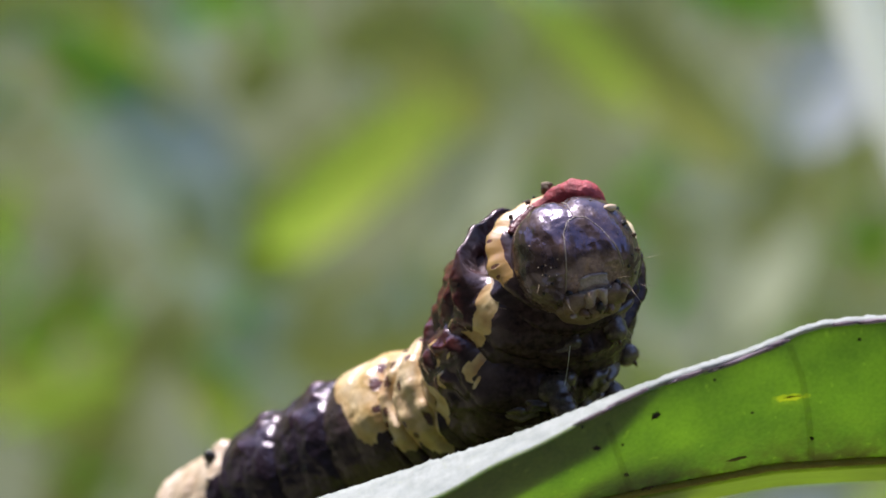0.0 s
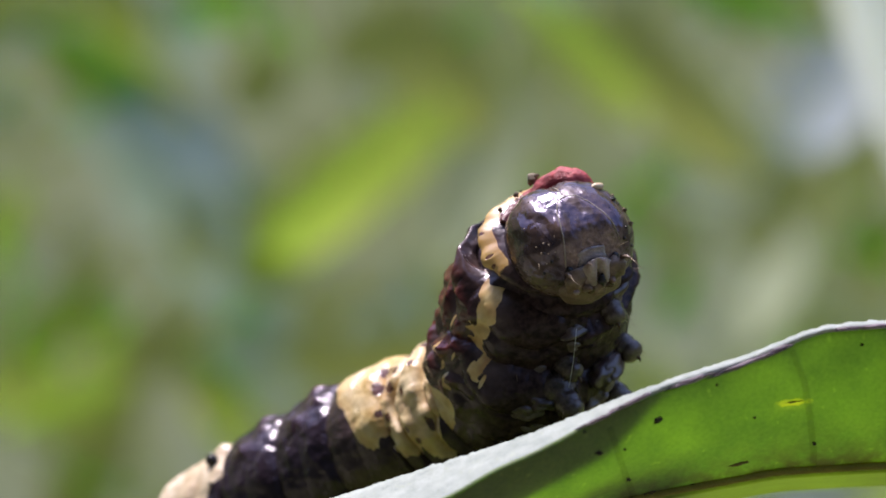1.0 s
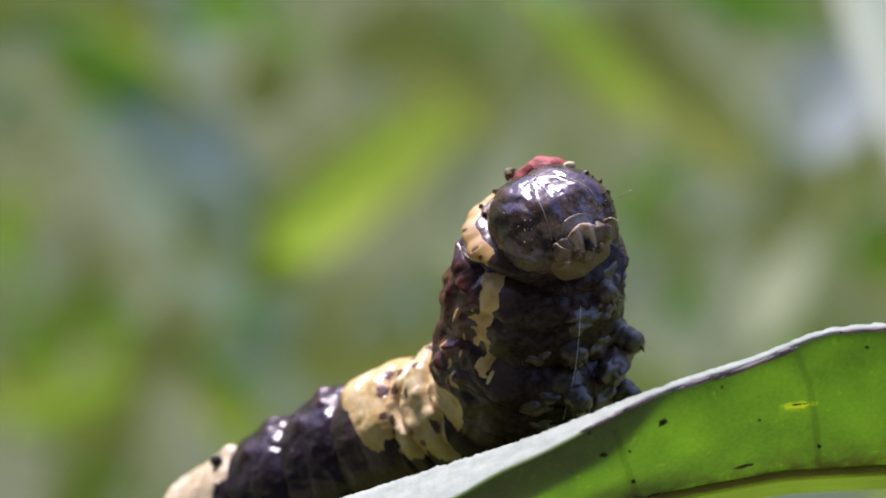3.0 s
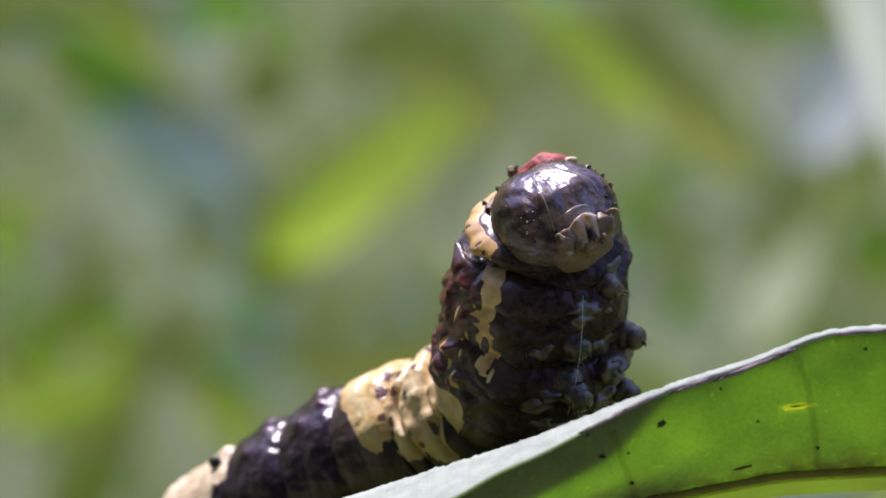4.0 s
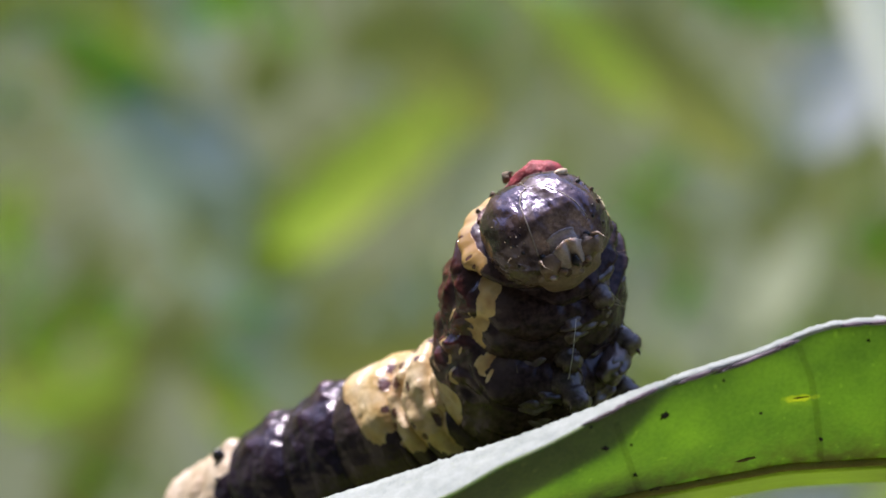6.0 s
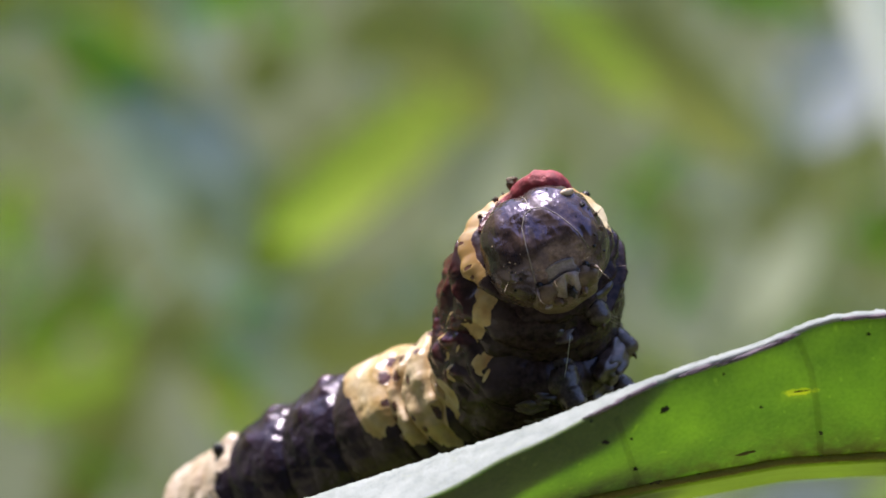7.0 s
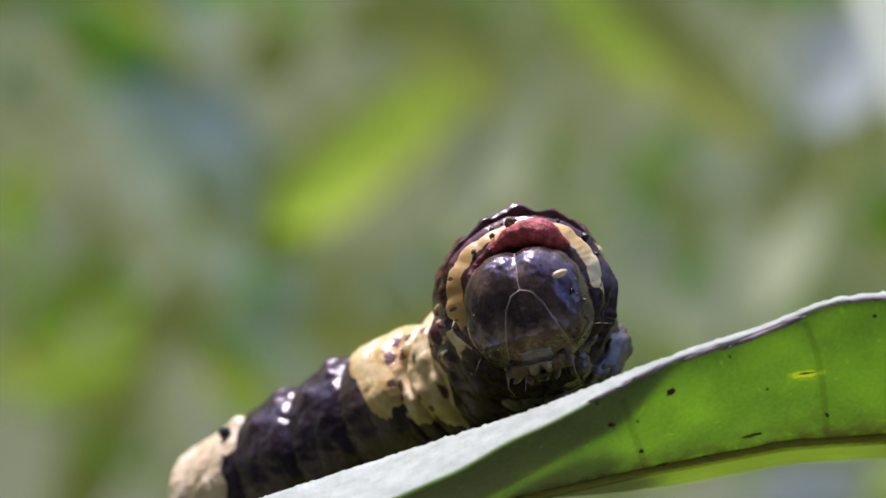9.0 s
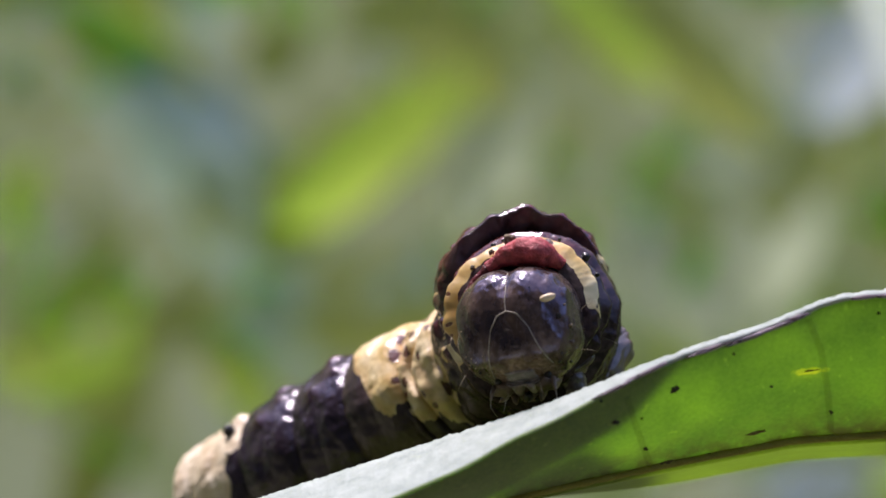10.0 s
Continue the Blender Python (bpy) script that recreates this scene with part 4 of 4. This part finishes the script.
def extras():
    """Grit, bristles and a silk thread that cling to the body."""
    rng = random.Random(9)
    t1, t2, t3 = BODY["t1"], BODY["t2"], BODY["t3"]
    for x, y, z, r in ((-0.35, -2.0, 3.3, 0.24), (-0.15, -2.15, 3.42, 0.14), (-1.3, -1.55, 3.0, 0.14), (0.9, -2.2, 3.38, 0.06), (-2.3, -1.4, 2.4, 0.13)):
        bm = bmesh.new()
        blob(bm, Vector((x, y, z)) * MM, Vector((r, r * 0.8, r * 0.9)) * MM, pose(0, 0, 0, 30 * x, 20, 50 * z), 0.9, x * 3, 12, 8)
        part("grit", bm, GRIT, t1, "crumb of soil")
    for th, y, r, rad in ((-72, -0.75, 3.72, 0.13), (-98, -0.6, 3.5, 0.16), (52, -0.55, 3.92, 0.22), (66, -0.2, 3.85, 0.12), (30, -0.8, 3.9, 0.09), (-45, -0.8, 3.74, 0.10), (-20, -0.75, 3.76, 0.12), (-12, -0.9, 3.76, 0.07)):
        a = radians(th)
        bm = bmesh.new()
        blob(bm, Vector((math.sin(a) * r, y, math.cos(a) * r)) * MM, Vector((rad, rad, rad)) * MM, None, 0.3, th, 12, 8)
        part("spot", bm, BLACK, t1, "black dot on the collar")
    for owner, rows in ((t1, ((112, 0.6, 3.7), (-118, 0.4, 3.6))), (t2, ((128, 0.2, 4.5), (140, 0.8, 4.5), (120, 1.0, 4.5), (-128, 0.5, 4.5))), (t3, ((125, 0.2, 4.5), (138, -0.8, 4.5)))):
        for th, y, r in rows:
            a = radians(th)
            d = Vector((math.sin(a), -0.2, math.cos(a)))
            p = Vector((math.sin(a) * r, y, math.cos(a) * r))
            side = Vector((rng.uniform(-0.3, 0.3), rng.uniform(-0.5, 0.2), rng.uniform(-0.3, 0.3)))
            n = rng.uniform(0.4, 0.9)
            bm = bmesh.new()
            tube(bm, [(p + d * n * k / 4 + side * (k / 4) ** 2) * MM for k in range(5)], [0.014 * MM, 0.013 * MM, 0.011 * MM, 0.008 * MM, 0.005 * MM], 6)
            part("bristle", bm, HAIR, owner)
    for th, y, r, rad in ((-38, -1.0, 3.95, 0.34), (12, -1.1, 3.95, 0.2), (-62, -1.2, 3.9, 0.1)):
        a = radians(th)
        bm = bmesh.new()
        blob(bm, Vector((math.sin(a) * r, y, math.cos(a) * r)) * MM, Vector((rad, rad, rad)) * MM, None, 0.3, th, 12, 8)
        part("spot", bm, BLACK, BODY["a5"], "black dot on the pale skin")
    head = BODY["head"]
    for x, y, z, dx, dy, dz in ((2.9, -1.0, -1.3, 0.9, -0.3, -0.1), (3.1, -0.4, 0.6, 0.5, -0.1, 0.3), (-2.6, -1.4, -1.7, -0.4, -0.5, -0.6),
                                (1.0, -1.9, -2.6, 0.3, -0.9, -0.5), (-0.6, -1.8, -2.9, -0.2, -0.7, -0.8)):
        p, d = Vector((x, y, z)), Vector((dx, dy, dz))
        bm = bmesh.new()
        tube(bm, [(p + d * k / 4 + Vector((0, 0, -0.12)) * (k / 4) ** 2) * MM for k in range(5)], [0.014 * MM, 0.013 * MM, 0.011 * MM, 0.008 * MM, 0.005 * MM], 6)
        part("bristle", bm, HAIR, head)
    for x, z, r in ((2.35, 0.35, 0.17), (2.55, 0.12, 0.10), (1.2, 1.9, 0.06), (-1.6, 1.6, 0.05), (1.75, -0.4, 0.06), (0.5, 1.5, 0.05)):
        bm = bmesh.new()
        blob(bm, on_head(x, z, -0.03), Vector((r, r * 0.8, r * 0.7)) * MM, pose(0, 0, 0, 40 * z, 0, 70 * x), 1.3, x, 12, 8)
        part("grit", bm, GRIT if r < 0.06 else BLACK, head, "crumb of soil")
    # Pale beads at the bristle bases paint the cheek's tiny glints.
    for x, z, r in ((-1.9, -1.25, 0.035), (-2.1, -1.05, 0.03), (-2.3, -1.3, 0.04), (-2.05, -1.5, 0.03), (-2.4, -0.9, 0.03), (-2.5, -1.45, 0.035), (-1.7, -1.55, 0.03), (-2.2, -1.7, 0.03), (-2.45, 0.3, 0.03), (-1.5, -1.0, 0.025)):
        bm = bmesh.new()
        blob(bm, on_head(x, z, 0.005), Vector((r, r, r)) * MM, None, 0.3, x, 8, 6)
        part("seta_glint", bm, GRAIN, head)
    for x, z, r in ((2.75, -0.15, 0.11), (2.68, -0.95, 0.13), (2.62, 0.85, 0.06), (2.72, -1.2, 0.05)):
        bm = bmesh.new()
        blob(bm, on_head(x, z, 0.02), Vector((r, r * 0.8, r * 0.8)) * MM, pose(0, 0, 0, 60 * z, 0, 50 * x), 1.2, z, 12, 8)
        part("grit", bm, GRIT, head, "crumb of soil")
    bm = bmesh.new()
    tube(bm, [Vector((-2.05 - 0.02 * k, -2.9 + 0.8 * k, -4.7 - 0.25 * math.sin(k * 0.4))) * MM for k in range(9)], 0.012 * MM, 6)
    part("silk_thread", bm, SILK, t2, "fine white silk thread")


extras()


# ---- leaves behind ----
def far_leaf(name, px, py, length, width, turn, depth, mat, label, bend=0.15, blunt=0.75):
    """A pointed leaf blade far behind; px, py, length and width in units of the picture plane."""
    bm = bmesh.new()
    k = (DIST / MM + depth) / (DIST / MM) * PIX * MM
    n, w = 24, 6
    grid = []
    for i in range(n + 1):
        s = i / n
        half = width / 2 * k * (math.sin(math.pi * s ** 0.85) ** blunt if 0 < s < 1 else 0.02)
        row = []
        for j in range(-w, w + 1):
            v = j / w
            row.append(bm.verts.new(((s - 0.5) * length * k, abs(v) * half * 0.12 + bend * length * k * (s - 0.5) ** 2, v * half)))
        grid.append(row)
    for a, b in zip(grid, grid[1:]):
        for j in range(2 * w):
            bm.faces.new((a[j], b[j], b[j + 1], a[j + 1]))
    ob = part(name, bm, mat)
    bm = bmesh.new()
    tube(bm, [((i / 20 - 0.55) * length * k, -0.0006 + bend * length * k * (i / 20 - 0.55) ** 2, 0) for i in range(21)], [0.0016 - 0.00006 * i for i in range(21)], 6)
    part("midrib", bm, mat, ob)
    ob.matrix_world = Matrix.Translation(at(px, py, depth)) @ pose(0, 0, 0, 0, -turn, 0) @ pose(0, 0, 0, random.uniform(-35, -10), 0, 0)
    tagged(ob, label, "leaf", "leaves in the background")
    return ob


# Sunlight is put into the yellow-green; a dimmer copy of it follows below.
YEL = leaf_material("sun_coloured_leaf", (0.30, 0.42, 0.07), (0.44, 0.54, 0.115), (2.2, 2.25, 1.8), 0.5, 60)
GRN = leaf_material("green_leaf", (0.12, 0.27, 0.022), (0.19, 0.38, 0.035), (1.9, 2.1, 1.0), 0.5, 60)
OLI = leaf_material("olive_leaf", (0.255, 0.30, 0.095), (0.335, 0.38, 0.138), (1.5, 1.5, 1.1), 0.5, 60)
# The grey, silvery and bluish leaves hold sheen and light patches as colour.
GRY = leaf_material("grey_sheen_leaf", (0.25, 0.335, 0.29), (0.33, 0.41, 0.37), (1.5, 1.62, 1.5), 0.45, 60)
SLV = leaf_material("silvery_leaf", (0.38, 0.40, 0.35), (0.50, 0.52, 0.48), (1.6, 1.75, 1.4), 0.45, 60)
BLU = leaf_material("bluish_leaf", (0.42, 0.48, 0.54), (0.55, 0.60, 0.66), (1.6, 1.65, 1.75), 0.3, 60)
DIM = leaf_material("dimmer_leaf", (0.21, 0.29, 0.055), (0.29, 0.37, 0.085), (1.7, 1.7, 1.2), 0.5, 60)
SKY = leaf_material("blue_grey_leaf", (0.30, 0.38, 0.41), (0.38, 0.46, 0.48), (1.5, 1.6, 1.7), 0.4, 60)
WHT = leaf_material("whitish_stalk", (0.54, 0.61, 0.57), (0.66, 0.73, 0.68), (1.6, 1.6, 1.6), 0.5, 60)

SUNNY, PALEY, FRESH, DULL, GREY, SILVER = ("yellow-green leaf blade with sunlight in its colour", "yellow-green leaf blade with soft light in its colour", "bright green leaf blade",
                                           "dull olive-green leaf blade", "greyish leaf blade, sheen put into its colour", "silvery pale leaf blade, sheen put into its colour")
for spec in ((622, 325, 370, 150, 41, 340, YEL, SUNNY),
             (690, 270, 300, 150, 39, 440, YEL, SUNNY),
             (512, 420, 240, 140, 48, 440, DIM, SUNNY),
             (715, 240, 260, 110, 35, 520, DIM, PALEY),
             (470, 460, 200, 110, 50, 520, DIM, PALEY),
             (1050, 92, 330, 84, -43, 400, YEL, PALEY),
             (1095, 155, 330, 100, -40, 480, DIM, PALEY),
             (200, 120, 240, 95, -38, 460, GRN, FRESH),
             (150, 90, 200, 60, -30, 600, GRN, FRESH),
             (330, 235, 300, 150, -42, 460, SKY, "pale bluish leaf blade, sheen put into its colour"),
             (235, 60, 240, 80, -40, 440, DIM, PALEY),
             (40, 15, 260, 110, 10, 400, DIM, PALEY),
             (14, 385, 150, 90, 60, 480, YEL, PALEY),
             (40, 665, 180, 120, 30, 480, YEL, PALEY),
             (130, 710, 230, 110, 20, 430, YEL, PALEY),
             (110, 560, 240, 110, 40, 420, GRN, FRESH),
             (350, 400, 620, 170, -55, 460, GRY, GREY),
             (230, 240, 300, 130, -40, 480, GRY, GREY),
             (1468, 160, 250, 190, 65, 440, BLU, "bluish-white leaf blade, bright light put into its colour"),
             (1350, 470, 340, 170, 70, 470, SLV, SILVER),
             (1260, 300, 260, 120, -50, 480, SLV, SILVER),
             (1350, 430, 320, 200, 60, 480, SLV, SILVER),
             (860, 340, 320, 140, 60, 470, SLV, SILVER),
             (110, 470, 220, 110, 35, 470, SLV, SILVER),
             (1330, 5, 280, 100, -20, 400, GRN, PALEY),
             (1555, 440, 170, 130, 80, 600, OLI, DULL),
             (470, 140, 150, 120, 50, 440, OLI, DULL),
             (680, 55, 230, 110, 35, 430, OLI, DULL),
             (395, 5, 170, 80, 15, 420, GRN, FRESH),
             (330, 70, 200, 120, 60, 470, GRY, GREY),
             (830, 160, 300, 150, -60, 480, OLI, DULL),
             (700, 600, 420, 180, 10, 440, OLI, DULL),
             (260, 620, 260, 130, 30, 450, OLI, DULL),
             (400, 720, 240, 100, -60, 460, DIM, PALEY),
             (480, 625, 230, 120, -50, 450, GRY, GREY),
             (160, 820, 420, 160, 65, 440, OLI, DULL),
             (1200, 170, 420, 150, -48, 450, OLI, DULL),
             (1180, 560, 300, 150, -50, 450, SLV, SILVER),
             (1450, 330, 260, 120, 30, 470, OLI, DULL),
             (1425, 925, 210, 130, 15, 470, BLU, "bluish-white leaf blade, bright light put into its colour"),
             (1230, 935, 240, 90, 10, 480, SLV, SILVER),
             (1600, 900, 160, 110, 30, 440, YEL, PALEY)):
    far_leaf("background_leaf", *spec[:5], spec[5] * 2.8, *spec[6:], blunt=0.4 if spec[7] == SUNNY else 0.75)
rng = random.Random(21)
for i in range(230):
    mat, words = ((OLI, DULL), (SLV, SILVER), (DIM, PALEY), (GRY, GREY), (OLI, DULL), (GRN, FRESH))[i % 6]
    far_leaf("background_leaf", rng.uniform(-40, 1610), rng.uniform(-40, 900), rng.uniform(60, 150), rng.uniform(24, 52), rng.choice((45, -45, 60, -55)) + rng.uniform(-25, 25),
             rng.uniform(900, 1900), mat, words)
far_leaf("background_stalk", 1578, 100, 800, 130, -72, 440, WHT, "whitish pale stem-like blade", 0.02)


# ---- what moves ----
# seconds, place in the picture plane (steadied), turn in degrees
HEAD_ROWS = ((0.0, 1031, 477, -36.2, -12.3, 13.4), (0.5, 1019, 454, -43.0, -15.5, 16.3), (1.0, 1017, 439, -46.5, -16.6, 19.0),
             (1.5, 1003, 435, -48.3, -17.4, 20.5), (2.0, 995, 425, -50.5, -19.8, 20.8), (2.5, 977, 414, -56.7, -23.5, 21.7),
             (4.0, 987, 391, -65.0, -23.0, 23.4), (4.5, 986, 391, -65.9, -22.9, 23.2), (5.0, 969, 394, -65.2, -24.6, 21.0),
             (5.5, 964, 411, -60.0, -27.5, 15.5), (7.0, 963, 470, -38.5, -24.0, 6.5), (7.5, 961, 501, -28.5, -22.0, 2.0),
             (8.0, 952, 540, -18.5, -19.0, -2.0), (8.5, 938, 582, -10.5, -16.0, -4.5), (9.0, 922, 606, -5.5, -13.0, -6.0),
             (9.5, 912, 630, -4.5, -11.0, -9.5), (10.0, 901, 644, -3.5, -8.5, -15.0))


def frame_of(axis, back):
    """A turn whose -y is the axis and whose z is the back."""
    y = -Vector(axis).normalized()
    z = Vector(back)
    z = (z - y * z.dot(y)).normalized()
    x = y.cross(z)
    return Matrix((x, y, z)).transposed().to_quaternion()


ABDOMEN = (("a1", 815, 742, 4.6), ("a2", 722, 785, 6.4), ("a3", 628, 826, 8.2), ("a4", 532, 872, 10.0), ("a5", 446, 917, 12.0), ("a6", 380, 946, 13.6))


def motions():
    rows = {k: [] for k in ("head", "t1", "t2", "t3", "a1", "a2")}
    away = Matrix.Translation(-BASE)
    rest = frame_of((0.35, -0.60, 0.70), (-0.62, 0.46, 0.60))
    neck = frame_of((0.05, -0.82, 0.57), (-0.05, 0.56, 0.82))
    up = frame_of((0.08, -0.40, 0.91), (-0.74, 0.58, 0.30))
    down = frame_of((0.0, -0.93, 0.25), (-0.22, 0.22, 0.95))
    trunk = frame_of((0.72, -0.56, 0.40), (-0.34, 0.20, 0.92))
    for t, px, py, rx, ry, rz in HEAD_ROWS:
        p = (py - 391) / 253                      # 0 reared up, 1 bowed down
        turn = Euler((radians(rx), radians(ry), radians(rz))).to_quaternion()
        c = at(px, py, -2.4 - 3.6 * p)
        rows["head"].append((t, away @ Matrix.LocRotScale(c, turn, None)))
        q1 = neck.slerp(turn, 0.66)
        c1 = c + q1.slerp(turn, 0.5).to_matrix() @ (Vector((-0.2 + 0.35 * p, 1.5, 0.9)) * MM)
        rows["t1"].append((t, away @ Matrix.LocRotScale(c1, q1, None)))
        q2 = up.slerp(down, p ** 0.75) @ Euler((0, radians(-10 * math.sin(math.pi * min(1.0, max(0.0, p)))), 0)).to_quaternion()
        c2 = at(937 - 31 * p + 0.26 * (px - 980 + 75 * p), 540 + 50 * p + 11 * gauss(p, 0.79, 0.1), 0.6 + 0.7 * p)
        rows["t2"].append((t, away @ Matrix.LocRotScale(c2, q2, None)))
        q3 = rest.slerp(q2, 0.4)
        c3 = at(926 - 16 * p, 655 + 10 * p, 2.0)
        rows["t3"].append((t, away @ Matrix.LocRotScale(c3, q3, None)))
        rows["a1"].append((t, away @ Matrix.LocRotScale(at(815, 748 - 12 * p, 4.6), trunk.slerp(rest, 0.2), None)))
        rows["a2"].append((t, away @ Matrix.LocRotScale(at(722, 785 - 8 * p, 6.4), trunk, None)))
    for key, px, py, y in ABDOMEN[2:]:
        BODY[key].matrix_basis = away @ Matrix.LocRotScale(at(px, py, y), trunk, None)
    # the lip is pushed out for a moment, then drawn back
    rows["labrum"] = [(t, pose(0, -0.34 * k * MM, -0.16 * k * MM, -9 * k)) for t, k in ((0.0, 0.0), (0.2, 0.1), (0.4, 0.9), (0.6, 1.0), (0.8, 0.5), (1.2, 0.3), (2.5, 0.3), (5.0, 0.4), (7.0, 0.2), (10.0, 0.0))]
    # the red fold slides round the neck as the head bows
    for mat in (RED, MAROON):
        rows[mat.name] = [(t, pose(0, -0.12 * (1 - (r[2] - 391) / 253) * MM, 0, 0, 8 - 16 * (r[2] - 391) / 253)) for t, r in ((r[0], r) for r in HEAD_ROWS)]
    for key, r in rows.items():
        walk(BODY[key], r)


motions()
